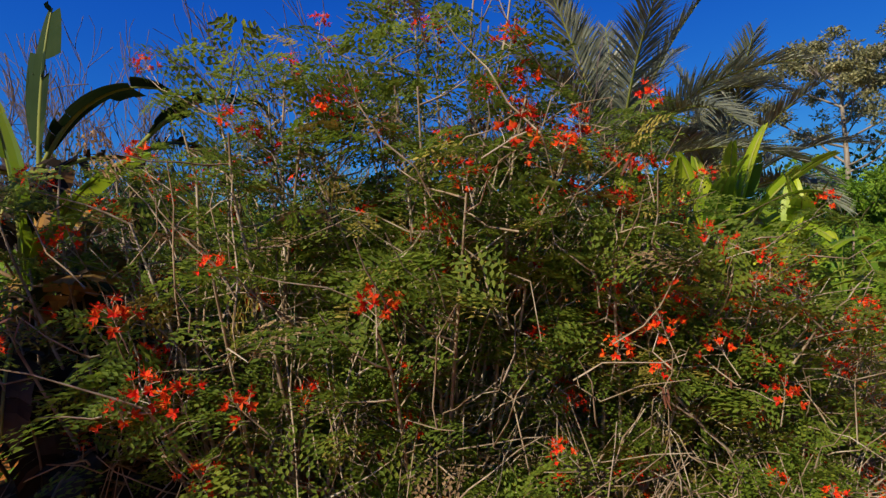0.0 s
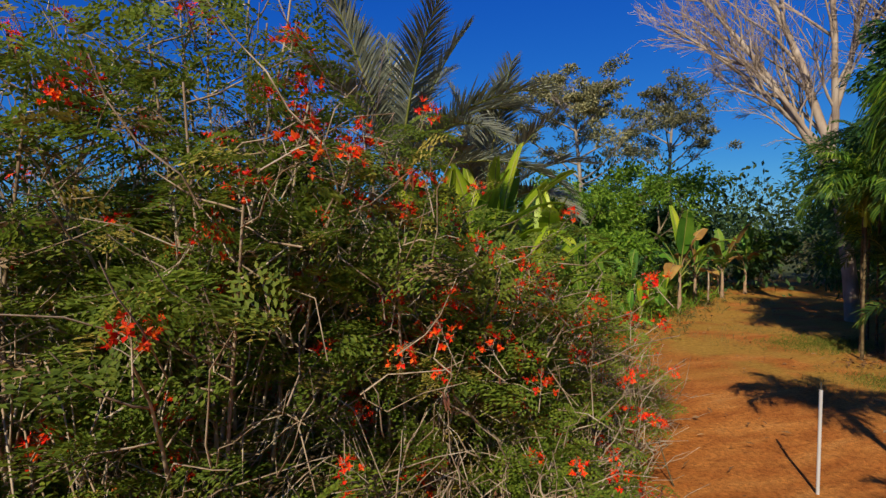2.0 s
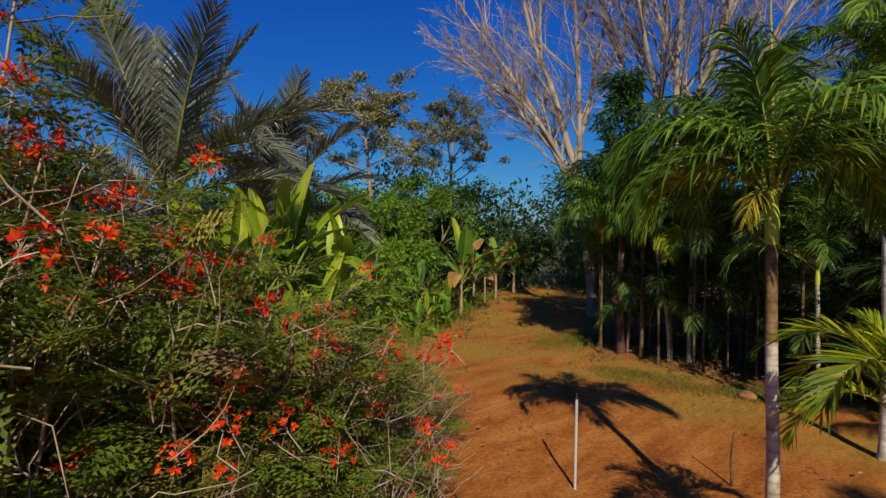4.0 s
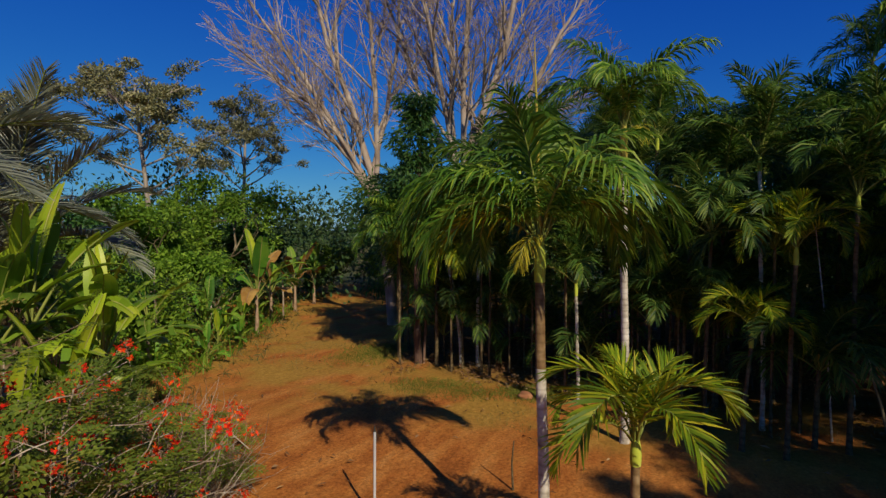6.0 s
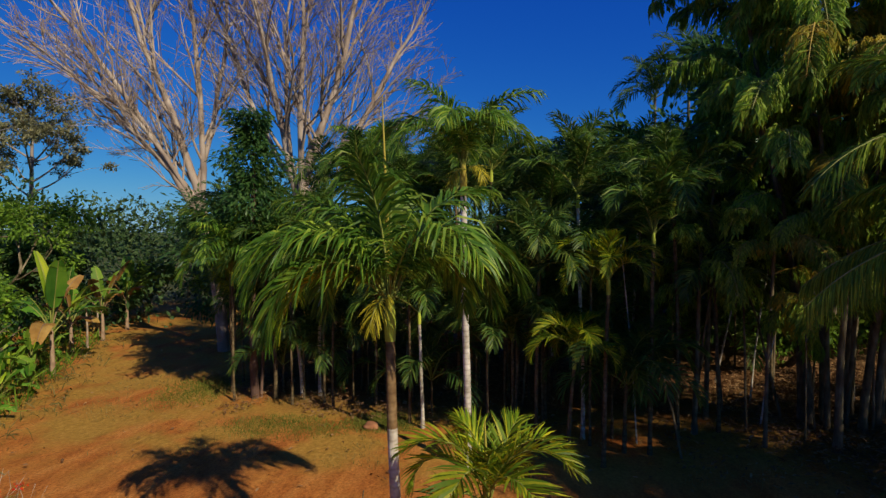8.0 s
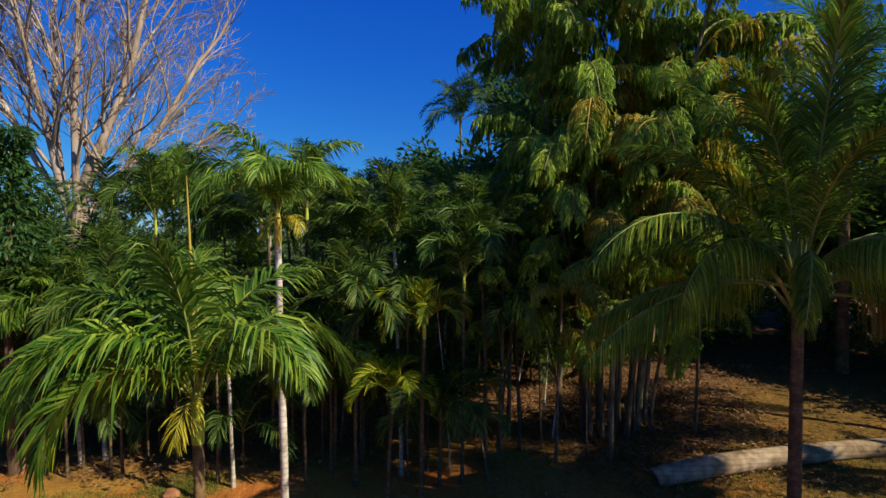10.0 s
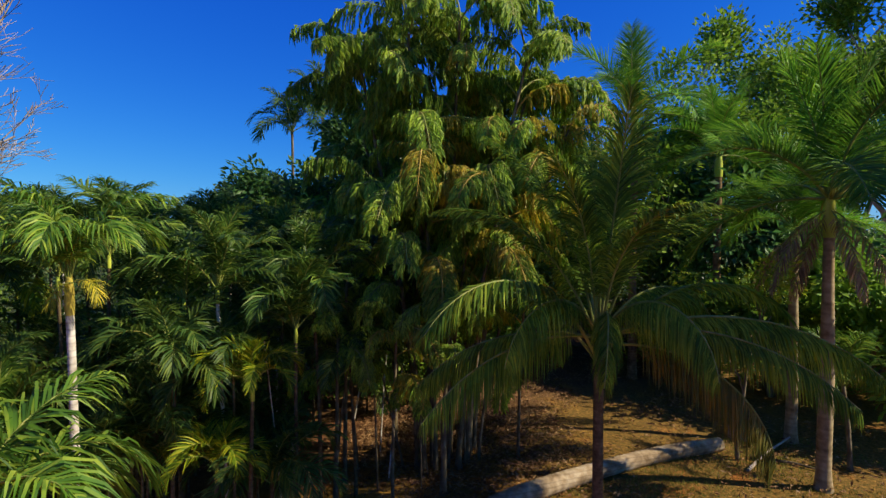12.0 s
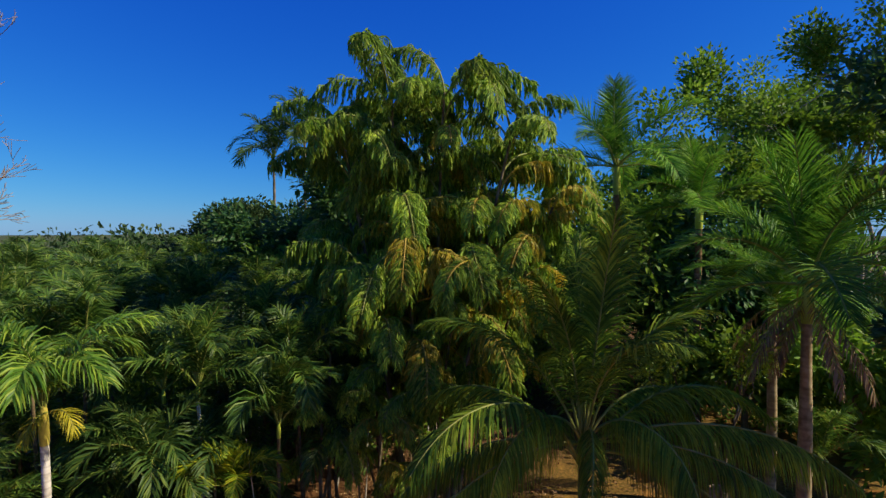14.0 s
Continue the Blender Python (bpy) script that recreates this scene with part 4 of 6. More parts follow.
# green thicket at the end of the track
for k, (x, y, h) in enumerate([(19.0, 24.6, 5.6), (21.6, 24.0, 7.3), (24.6, 24.2, 5.0), (16.6, 26.0, 6.6), (23.5, 28.0, 7.8), (27.5, 26.0, 4.4), (14.2, 22.5, 4.4), (30.5, 22.8, 3.5), (11.5, 25.0, 6.4), (33.5, 20.0, 3.6), (18.6, 22.0, 3.6)]):
    broad_tree("thicket_tree", "dense rounded green tree at the edge of the clearing", (x, y), h, 320 + k, (LEAF_TREE, LEAF_TREE, LEAF_MANGO)[k % 3], BARK_STEM, 0.26, 0.13, 4, 62, 0.50, (0.23, 0.125), 0.85, 0.05, 0.78, (3, 3), 0.7, 0.3, "trees round the clearing")
# dark mango by the palms
for k, (x, y, h) in enumerate([(25.6, 11.4, 6.4), (31.0, 15.6, 7.6), (22.5, 7.8, 6.6), (20.6, 9.6, 6.8)]):
    broad_tree("mango_tree", "dark glossy broadleaf tree behind the palms", (x, y), h, 350 + k, LEAF_MANGO, BARK_STEM, 0.3, 0.15, 4, 80, 0.8, (0.26, 0.08), 0.8, 0.05, 0.76, (3, 3), 0.8, 0.6, "dark trees behind the palms")
# climber on a reddish trunk
def creeper_tree(at, height, seed):
    rng = np.random.default_rng(seed)
    top = thing("creeper_tree", "narrow leafy tree hung with creepers on reddish flaking trunk", "tree", (*at, -0.05))
    s = np.linspace(0, 1, 24)
    wood = Build()
    tube(wood, np.stack([0.12 * np.sin(s * 3), 0.1 * np.sin(s * 4), s * height * 0.9], 1), 0.12 * (1 - 0.7 * s) + 0.01 + rng.normal(0, 0.010, 24), 9)
    tube(wood, np.stack([0.12 + 0.15 * s, -0.14 - 0.25 * s, s * height * 0.62], 1), 0.04 * (1 - 0.7 * s) + 0.01, 8)
    part("trunk", wood.mesh("trunk", BARK_RED, True), top)
    n = 5200
    q = rng.random(n) ** 0.8
    z = height * (0.48 + 0.52 * q)
    R = (0.45 + 1.15 * (1 - q) ** 1.2) * (1 + 0.35 * np.sin(q * 21))
    a = rng.uniform(0, 6.28, n)
    r = R * np.sqrt(rng.random(n)) * (1 + 0.3 * np.sin(a * 3 + q * 9))
    p = np.stack([np.cos(a) * r, np.sin(a) * r, z], 1)
    b = Build()
    blades(b, p, unit(np.stack([np.cos(a), np.sin(a), -0.6 + 0 * a], 1) + rng.normal(0, 0.5, p.shape)), unit(rng.normal(0, 0.6, p.shape) + [0, 0, 1]), rng.uniform(0.14, 0.28, n), rng.uniform(0.05, 0.10, n))
    part("crown", b.mesh("crown", LEAF_MANGO), top)


creeper_tree((16.05, 8.4), 8.9, 361)
# big trees south of the clearing
for k, (x, y, h) in enumerate([(21.8, -40.8, 24.4), (15.6, -39.8, 21.4), (17.6, -42.0, 19.4)]):
    broad_tree("forest_tree", "large forest tree with rounded leafy crown and pale limbs", (x, y), h, 370 + k, LEAF_TREE, BARK_GREY, 0.42, 0.34, 4, 190, 1.3, (0.32, 0.18), 0.5, 0.10, 0.68, (3, 3), 0.8, 0.2, "big trees south of the wood")
for k, (x, y, h, m) in enumerate([(26.5, -34.5, 15.5, 0), (20.5, -31.0, 14.5, 0), (14.0, -27.5, 12.0, 0), (11.0, -33.0, 16.0, 0), (25.0, -27.0, 12.5, 1), (19.0, -24.5, 10.5, 1)]):
    broad_tree("forest_tree", "large forest tree with open leafy crown and pale limbs", (x, y), h, 380 + k, (LEAF_TREE if m == 0 else LEAF_MANGO), BARK_GREY, 0.40, 0.3, 5, 60, 0.85, (0.30, 0.17), 0.46, 0.12, 0.76, (2, 3), 0.75, 0.2, "big trees south of the wood")


def shade_tree(at, height, clear, radius, seed, leaves, limbs=9):
    """An unseen tree added to block the sun: slender, with bare stem and one rounded ragged crown."""
    rng = np.random.default_rng(seed)
    z0 = float(rise(*at)) - 0.05
    top = thing("shade_tree", "unseen tall slender broadleaf tree added to shade the edge of the clearing", "tree", (*at, z0))
    wood, crown = Build(), Build()
    s = np.linspace(0, 1, 12)
    stem = np.stack([0.15 * np.sin(s * 4), 0.12 * np.sin(s * 5 + 1), s * (height - z0 - 0.6)], 1)
    tube(wood, stem, 0.17 * (1 - 0.8 * s) + 0.02, 9)
    mid, half = (height + clear) / 2 - z0, (height - clear) / 2
    # foliage gathers round a few big boughs of uneven reach, with gaps between
    boughs = balls(rng, limbs) * rng.uniform(0.35, 1.05, limbs)[:, None] * np.array([radius, radius, half]) + [0, 0, mid]
    ends = boughs[np.arange(46) % limbs] + rng.normal(0, 0.27, (46, 3)) * np.array([radius, radius, half * 0.7])
    for e in ends:
        u = np.clip((e[2] - 1.2) / (height - z0), 0.3, 0.95)
        p0 = np.array([np.interp(u, s, stem[:, i]) for i in range(3)])
        w = np.linspace(0, 1, 6)
        limb = p0 + (e - p0)[None] * w[:, None] + np.array([0, 0, -0.25])[None] * np.sin(w * 3.1)[:, None]
        tube(wood, limb, 0.04 * (1 - 0.8 * w) + 0.006, 5, cap=False)
        n = leaves // 46
        o = balls(rng, n) * (rng.random(n) ** 0.5)[:, None] * rng.uniform(0.35, 0.85) * np.array([1, 1, 0.7])
        blades(crown, e + o, unit(o + rng.normal(0, 0.4, o.shape)), unit(rng.normal(0, 0.6, o.shape) + [0, 0, 1.0]), rng.uniform(0.16, 0.30, n), rng.uniform(0.07, 0.13, n))
    part("trunk", wood.mesh("trunk", BARK_STEM, True), top)
    part("crown", crown.mesh("crown", LEAF_MANGO), top)


# added out of view to shade the coconut palm and the wood's front
shade_tree((2.6, -13.2), 12.4, 7.4, 3.0, 451, 26000, 16)
shade_tree((0.4, -14.2), 14.0, 9.5, 2.3, 454, 9000, 9)
shade_tree((3.1, -14.4), 17.6, 14.6, 1.5, 452, 1700)
# added out of view to shade the old bananas at the left
broad_tree("shade_tree", "unseen leafy broadleaf tree with spreading crown added on the red earth for shade", (-7.2, -0.4), 7.4, 453, LEAF_MANGO, BARK_STEM, 0.24, 0.17, 4, 60, 0.75, (0.25, 0.12), 0.72, 0.12, 0.78, (3, 3), 0.8, 0.3)
# dark undergrowth trees closing the wood
for k, (x, y, h) in enumerate([(19.5, -8.5, 8.0), (22.5, -7.0, 8.6), (23.0, -9.0, 7.0), (22.5, -12.5, 8.6), (27.0, -15.5, 8.0), (25.5, -10.0, 9.0), (24.0, -15.5, 8.6), (23.0, -19.6, 9.0), (12.5, -21.0, 5.2), (13.0, -24.5, 7.6), (9.2, -23.0, 6.2), (6.0, -22.5, 6.8), (17.2, -21.8, 8.0), (22.0, -21.0, 9.0), (24.2, -18.6, 12.0), (17.4, -25.0, 11.0), (28.5, -11.0, 11.0), (21.0, -22.4, 12.0), (14.8, -24.6, 9.5)]):
    broad_tree("forest_tree", "dark bushy tree in the shade of the wood", (x, y), h, 390 + k, LEAF_TREE if k % 3 else LEAF_MANGO, BARK_STEM, 0.26, 0.12, 4, 34, 0.95, (0.40, 0.18), 0.8, 0.05, 0.76, (3, 3), 0.9, 0.4, "bushy trees of the wood")
for k, (x, y, h) in enumerate([(26.4, -9.4, 12.2), (24.4, -10.6, 12.4), (45.4, -4.6, 10.2), (45.0, -7.2, 11.2), (44.6, -9.4, 11.4), (43.0, -12.5, 12.4)]):
    broad_tree("forest_tree", "dark round-crowned tree rising behind the palm wood", (x, y), h, 440 + k, LEAF_MANGO if k < 2 else LEAF_FAR, BARK_STEM, 0.4, 0.16, 4, 80, 1.0, (0.36, 0.17), 0.6, 0.1, 0.74, (3, 3), 0.8, 0.3, "bushy trees of the wood")
# bright bush lit between the trunks
broad_tree("sunlit_bush", "bright green sunlit bush at the foot of the royal palms", (9.6, -14.2), 5.9, 410, LEAF_BANANA, BARK_STEM, 0.42, 0.05, 3, 40, 0.4, (0.16, 0.08), 0.6, 0.2, 0.62, (2, 3), 0.8, 0.2)


# ---- leafless trees ----
def bare_tree(at, height, seed, r, way, over=(0.0, 0.0), name="bare_tree", label="tall leafless tree with pale sunlit limbs fanning upward", bark=BARK_BARE, depth=6, spread=0.52, up=0.09, ratio=0.80, trunk=0.24, forks=(3, 4), group="", wander=0.09, minr=0.012):
    rng = np.random.default_rng(seed)
    top = thing(name, label, "tree", (*at, float(rise(*at)) - 0.05), group)
    wood, tips, limbs = Build(), [], []
    grow(wood, rng, (0, 0, 0), unit(np.array(way, float)), height * trunk, r, depth, tips, spread, up, ratio, forks, wander, 7, 0.70, minr, limbs)
    k = height / max(t[0][2] for t in tips)
    mean = np.mean([t[0] for t in tips], 0) * k
    for piece in [wood] + limbs:
        for v in piece.v:
            v *= k
            v[:, :2] += np.outer(v[:, 2] / mean[2], np.array(over) - mean[:2])
    part("trunk", wood.mesh("trunk", bark, True), top)
    for piece in limbs:
        part("limb", piece.mesh("limb", bark, True), top)
    return top


def spray(b, rng, start, way, length, radius, depth, up, minr):
    """A limb that bows upward and carries finer limbs along its outer part."""
    n = 8 if depth > 1 else 5
    p, d = [np.asarray(start, float)], unit(np.asarray(way, float))
    wob = (0.055, 0.09, 0.11, 0.10)[min(depth, 3)]
    for _ in range(n - 1):
        d = unit(d + rng.normal(0, wob, 3) + np.array([0, 0, up]))
        p.append(p[-1] + d * length / (n - 1))
    p = np.array(p)
    s = np.linspace(0, 1, n)
    tube(b, p, np.maximum(minr, radius * (1 - 0.78 * s)), (3, 3, 4, 6)[min(depth, 3)], cap=False)
    if depth == 0:
        return
    count = (3, 5, 7, 8)[min(depth, 3)]
    for c in range(count):
        u = 0.22 + 0.76 * (c + rng.uniform(0, 0.8)) / count
        q = np.array([np.interp(u, s, p[:, i]) for i in range(3)])
        t = unit(np.array([np.interp(u, s, np.gradient(p[:, i])) for i in range(3)]))
        o = rng.normal(0, 1, 3)
        o = unit(o - t * (o @ t))
        a = radians(rng.uniform(16, 44))
        spray(b, rng, q, t * math.cos(a) + o * math.sin(a), length * rng.uniform(0.34, 0.62) * (1.15 - 0.45 * u), radius * (1 - 0.7 * u) * 0.62, depth - 1, up * 1.2, minr)


def fan_tree(at, fork, tilt, seed, limbs, trunk=0.26):
    """A tall leafless tree: one stem, then long limbs opening like a fan; limbs: first and last lean, reach, thickness."""
    rng = np.random.default_rng(seed)
    top = thing("bare_tree", "tall leafless tree with pale sunlit limbs fanning upward", "tree", (*at, float(rise(*at)) - 0.05), "leafless trees")
    across, away = np.array([0.237, -0.971, 0.0]), np.array([0.971, 0.237, 0.0])
    s = np.linspace(0, 1, 10)
    stem = np.outer(np.sin(radians(tilt)) * s ** 1.5 * fork, across) + np.outer(s * fork, [0, 0, 1.0])
    b = Build()
    tube(b, stem, trunk * (1 - 0.25 * s), 9, cap=False)
    part("trunk", b.mesh("trunk", BARK_BARE, True), top)
    for k, (lean, last, reach, r) in enumerate(limbs):
        b = Build()
        n = 9
        p, z = [stem[-1 - (k % 3)]], rng.uniform(-0.22, 0.22)
        for c in range(n - 1):
            a = radians(lean + (last - lean) * c / (n - 2) + rng.normal(0, 3.5))
            d = unit(across * math.sin(a) + away * (z + rng.normal(0, 0.05)) + np.array([0, 0, math.cos(a)]))
            p.append(p[-1] + d * reach / (n - 1))
        p = np.array(p)
        s2 = np.linspace(0, 1, n)
        tube(b, p, r * (1 - 0.8 * s2) + 0.012, 7, cap=False)
        many = 12
        for c in range(many):
            u = 0.14 + 0.84 * (c + rng.uniform(0, 0.7)) / many
            q = np.array([np.interp(u, s2, p[:, i]) for i in range(3)])
            t = unit(np.array([np.interp(u, s2, np.gradient(p[:, i])) for i in range(3)]))
            o = across * rng.choice([-1, 1]) * rng.uniform(0.4, 1.0) + away * rng.normal(0, 0.8) + np.array([0, 0, rng.normal(0, 0.4)])
            o = unit(o - t * (o @ t))
            a = radians(rng.uniform(16, 40))
            spray(b, rng, q, t * math.cos(a) + o * math.sin(a), reach * rng.uniform(0.26, 0.46) * (1.15 - 0.5 * u), r * (1 - 0.7 * u) * 0.6, 2, 0.03, 0.010)
        part("limb", b.mesh("limb", BARK_BARE, True), top)
    return top


fan_tree((22.0, 12.8), 7.0, -8, 424, [(-36, -78, 5.6, 0.07), (-32, -56, 9.2, 0.12), (-25, -34, 11.5, 0.15), (-18, -16, 13.0, 0.16), (-2, -6, 12.5, 0.13), (-22, -46, 8.6, 0.10), (8, 2, 11.5, 0.11)])
fan_tree((22.9, 9.9), 7.0, 2, 427, [(-28, -10, 11.5, 0.12), (-10, -12, 13.0, 0.15), (6, 2, 13.0, 0.15), (20, 14, 13.0, 0.17), (32, 30, 11.0, 0.16), (42, 54, 7.8, 0.11), (48, 72, 5.4, 0.07), (14, 24, 10.5, 0.12), (-4, 4, 11.5, 0.13)], 0.3)
for k, (x, y, h) in enumerate([(-0.6, 8.6, 6.9), (0.9, 9.2, 6.7), (-3.4, 7.6, 6.2), (-2.0, 9.0, 6.8), (2.2, 9.6, 6.3), (-4.8, 7.0, 6.0), (-1.4, 7.6, 6.3), (-3.0, 6.6, 5.8), (-5.6, 7.4, 6.6), (-4.2, 6.4, 6.0), (-2.4, 7.8, 6.6), (-6.4, 7.9, 6.9), (0.2, 7.8, 6.4), (1.6, 8.4, 6.2)]):
    bare_tree((x, y), h, 430 + k, 0.03, (0.05 * k - 0.1, 0.0, 1), (0.0, 0.0), "leafless_shrub", "leafless shrub of thin purplish-grey twigs", BARK_PURPLE, 5, 0.38, 0.2, 0.75, 0.22, (2, 3), "leafless shrubs behind the flowers", 0.16, 0.0035)


# ---- banana and heliconia plants ----
def paddle(seed, length, width, lift, bend, tear=0.25, stalk=0.3):
    """A paddle leaf with a stout midrib and a blade torn into strips."""
    rng = np.random.default_rng(seed)
    s = np.linspace(0, 1, 18)
    e = np.radians(lift - bend * s ** 1.6)
    ds = length / 17
    line = np.stack([np.concatenate([[0], np.cumsum(np.cos(e[:-1]) * ds)]), 0 * s, np.concatenate([[0], np.cumsum(np.sin(e[:-1]) * ds)])], 1)
    rib, leaf = Build(), Build()
    tube(rib, line, 0.022 * (1 - 0.8 * s) + 0.004, 6)
    n = 26
    edges = np.linspace(stalk, 1.0, n + 1)
    wide = width / 2 * np.sin(np.pi * np.clip((edges - stalk) / (1 - stalk) * 0.93 + 0.05, 0, 1)) ** 0.45
    P = np.stack([np.interp(edges, s, line[:, k]) for k in range(3)], 1)
    a = np.interp(edges, s, e)
    T = np.stack([np.cos(a), 0 * a, np.sin(a)], 1)
    U = np.stack([-np.sin(a), 0 * a, np.cos(a)], 1)
    for hand in (1, -1):
        fold, first, vs, fs = rng.normal(0.35, 0.12), 0, [], []
        for k in range(n):
            if k and rng.random() < tear:
                fold = rng.normal(0.1, 0.45)
                first = len(vs)
            out = np.array([0, hand, 0]) * math.cos(fold)
            rows = []
            for m in ((k, k + 1) if first == len(vs) else (k + 1,)):
                up = U[m] * math.sin(fold)
                q0 = P[m]
                q1 = q0 + (out + up) * wide[m] * 0.55 + T[m] * 0.05 * width
                q2 = q0 + (out * 1.0 + up * 0.75) * wide[m] + T[m] * 0.16 * width - np.array([0, 0, 0.06 * width])
                rows.append((q0, q1, q2))
            for row in rows:
                vs.extend(row)
            c = len(vs)
            fs += [[c - 6, c - 5, c - 2, c - 3], [c - 5, c - 4, c - 1, c - 2]]
        leaf.add(vs, fs)
    return leaf, rib


PADDLES = {}
for kind, mat in (("fresh", LEAF_BANANA), ("old", LEAF_BANANA_SHADED), ("dry", LEAF_GOLD), ("green", LEAF_TREE), ("mid", LEAF_ROYAL), ("rot", LEAF_DEAD_SHADED)):
    PADDLES[kind] = []
    for k, (lift, bend, tear) in enumerate([(30, 130, 0.5), (-10, 85, 0.5), (-45, 45, 0.6), (12, 120, 0.5)] if kind == "rot" else [(82, 22, 0.06), (70, 48, 0.12), (55, 70, 0.2), (38, 80, 0.25)]):
        leaf, rib = paddle(hash_of(kind) + k, 2.2, 0.52 if kind != "fresh" else 0.42, lift, bend, tear if kind != "old" else 0.3)
        PADDLES[kind].append((leaf.mesh("paddle_leaf", mat), rib.mesh("leaf_rib", MIDRIB if kind not in ("dry", "rot") else LEAF_DEAD, True)))


def banana(name, label, at, stem, seed, kinds, count, size=1.0, r=0.08, group="", spin=None, z0=None):
    rng = np.random.default_rng(seed)
    base = float(rise(*at)) - 0.03
    top = thing(name, label, "plant", (*at, base), group)
    me, tip = trunk_mesh(stem, r, r * 0.6, seed, mats=MIDRIB if r < 0.06 else (BARK_DARK if "rot" in kinds else END_WOOD), flare=0.2)
    part("stem", me, top)
    a0 = rng.uniform(0, 6.28) if spin is None else spin
    for k in range(count):
        kind = kinds[k % len(kinds)]
        leaf, rib = PADDLES[kind][min(3, int(4 * k / count))]
        az = a0 + k * 2.4 + rng.normal(0, 0.2)
        lf = part("leaf", leaf, top, at=(tip[0], tip[1], tip[2] - 0.25 * k / count), turn=(rng.normal(0, 0.12), rng.normal(0, 0.1), az), size=size * rng.uniform(0.8, 1.1))
        part("midrib", rib, lf)
    return top


for k, (x, y, st, sz, c) in enumerate([(4.5, 9.2, 2.7, 1.0, 6), (5.2, 9.6, 2.9, 1.05, 6), (5.9, 9.0, 2.2, 1.0, 5), (3.8, 9.0, 2.3, 0.95, 5), (5.0, 8.4, 1.5, 0.9, 5), (6.5, 9.9, 1.9, 0.95, 5), (3.2, 9.6, 2.5, 0.95, 4), (4.2, 8.2, 1.2, 0.8, 4)]):
    banana("heliconia", "clump of tall yellow-green paddle leaves lit by the sun", (x, y), st + 0.15, 500 + k, ["fresh", "fresh", "fresh", "green"], c + 5, sz * 0.92, 0.05, "paddle-leaved clump behind the shrubs")
for k, (x, y, st, sz, kinds) in enumerate([(17.65, 16.9, 1.7, 1.15, ["fresh", "mid", "dry", "mid"]), (23.3, 19.6, 1.5, 1.0, ["dry", "green", "dry", "mid"]), (20.6, 18.8, 1.4, 0.95, ["mid", "dry", "green"]),
                                           (11.2, 15.0, 1.7, 0.95, ["mid", "green", "fresh"]), (14.6, 16.4, 1.0, 0.8, ["mid", "green", "mid"]), (26.2, 20.6, 1.5, 0.95, ["green", "mid", "dry"])]):
    banana("banana_plant", "banana plant with green and dry brown leaves beside the track", (x, y), st, 520 + k, kinds, 8, sz * 1.1, 0.09, "banana plants along the track")
for k, (x, y, h) in enumerate([(9.8, 15.6, 2.2), (12.8, 17.0, 2.5), (15.2, 18.4, 2.6), (18.4, 19.8, 3.0), (22.0, 21.6, 2.8), (25.2, 22.8, 2.4), (13.8, 19.4, 3.8), (28.5, 22.4, 2.2)]):
    broad_tree("thicket_bush", "leafy green bush in the thicket beside the track", (x, y), h, 600 + k, (LEAF_TREE, LEAF_MANGO, LEAF_FAR, LEAF_MANGO)[k % 4], BARK_STEM, 0.16, 0.06, 4, 30, 0.36, (0.15, 0.075), 0.9, 0.05, 0.8, (2, 3), 0.8, 0.3, "bushes of the thicket", "bush")
for k, (x, y, h) in enumerate([(37.0, 22.4, 3.4), (39.0, 25.4, 3.6), (35.4, 25.2, 3.2), (41.0, 20.6, 3.6)]):
    broad_tree("dry_bush", "dry olive-brown bush at the far end of the track", (x, y), h, 620 + k, LEAF_ACACIA, BARK_STEM, 0.14, 0.06, 4, 34, 0.5, (0.16, 0.07), 0.9, 0.05, 0.8, (2, 3), 0.8, 0.2, "dry bushes at the end of the track", "bush")
rngh = np.random.default_rng(560)
for k in range(11):
    x = 7.6 + 12.0 * (k + rngh.uniform(0, 0.8)) / 11
    y = 0.50 * x + 8.1 + rngh.uniform(-0.2, 1.4)
    banana("ginger_plant", "low leafy green plant at the foot of the thicket", (x, y), rngh.uniform(0.15, 0.6), 570 + k, ["mid", "green", "fresh", "mid"], 9, rngh.uniform(0.42, 0.68), 0.03, "low leafy plants along the track")
def torn_banana(label, at, stem, seed, leaves):
    """A banana plant whose leaves are set one by one: kind of tissue, bearing, length, width, lift, bend, tearing."""
    top = thing("banana_plant", label, "plant", (*at, float(rise(*at)) - 0.03), "old banana plants")
    me, tip = trunk_mesh(stem, 0.10, 0.07, seed, mats=BARK_DARK, flare=0.2)
    part("stem", me, top)
    for k, (tissue, az, length, width, lift, bend, tear) in enumerate(leaves):
        leaf, rib = paddle(seed * 7 + k, length, width, lift, bend, tear, 0.12)
        lf = part("leaf", leaf.mesh("paddle_leaf", tissue), top, at=tuple(tip - [0, 0, 0.05 * k]), turn=(0.0, 0.0, radians(az)))
        part("midrib", rib.mesh("leaf_rib", MIDRIB, True), lf)


torn_banana("old banana plant with one shade-darkened upright leaf and torn tips", (-3.95, 5.3), 4.0, 541,
            [(LEAF_BANANA_SHADED, 60, 1.6, 0.50, 88, 10, 0.06), (LEAF_BANANA_SHADED, 4, 1.75, 0.40, 64, 100, 0.35), (LEAF_DEAD_SHADED, 215, 1.4, 0.4, 10, 110, 0.5), (LEAF_DEAD_SHADED, 290, 1.3, 0.4, 0, 90, 0.6)])
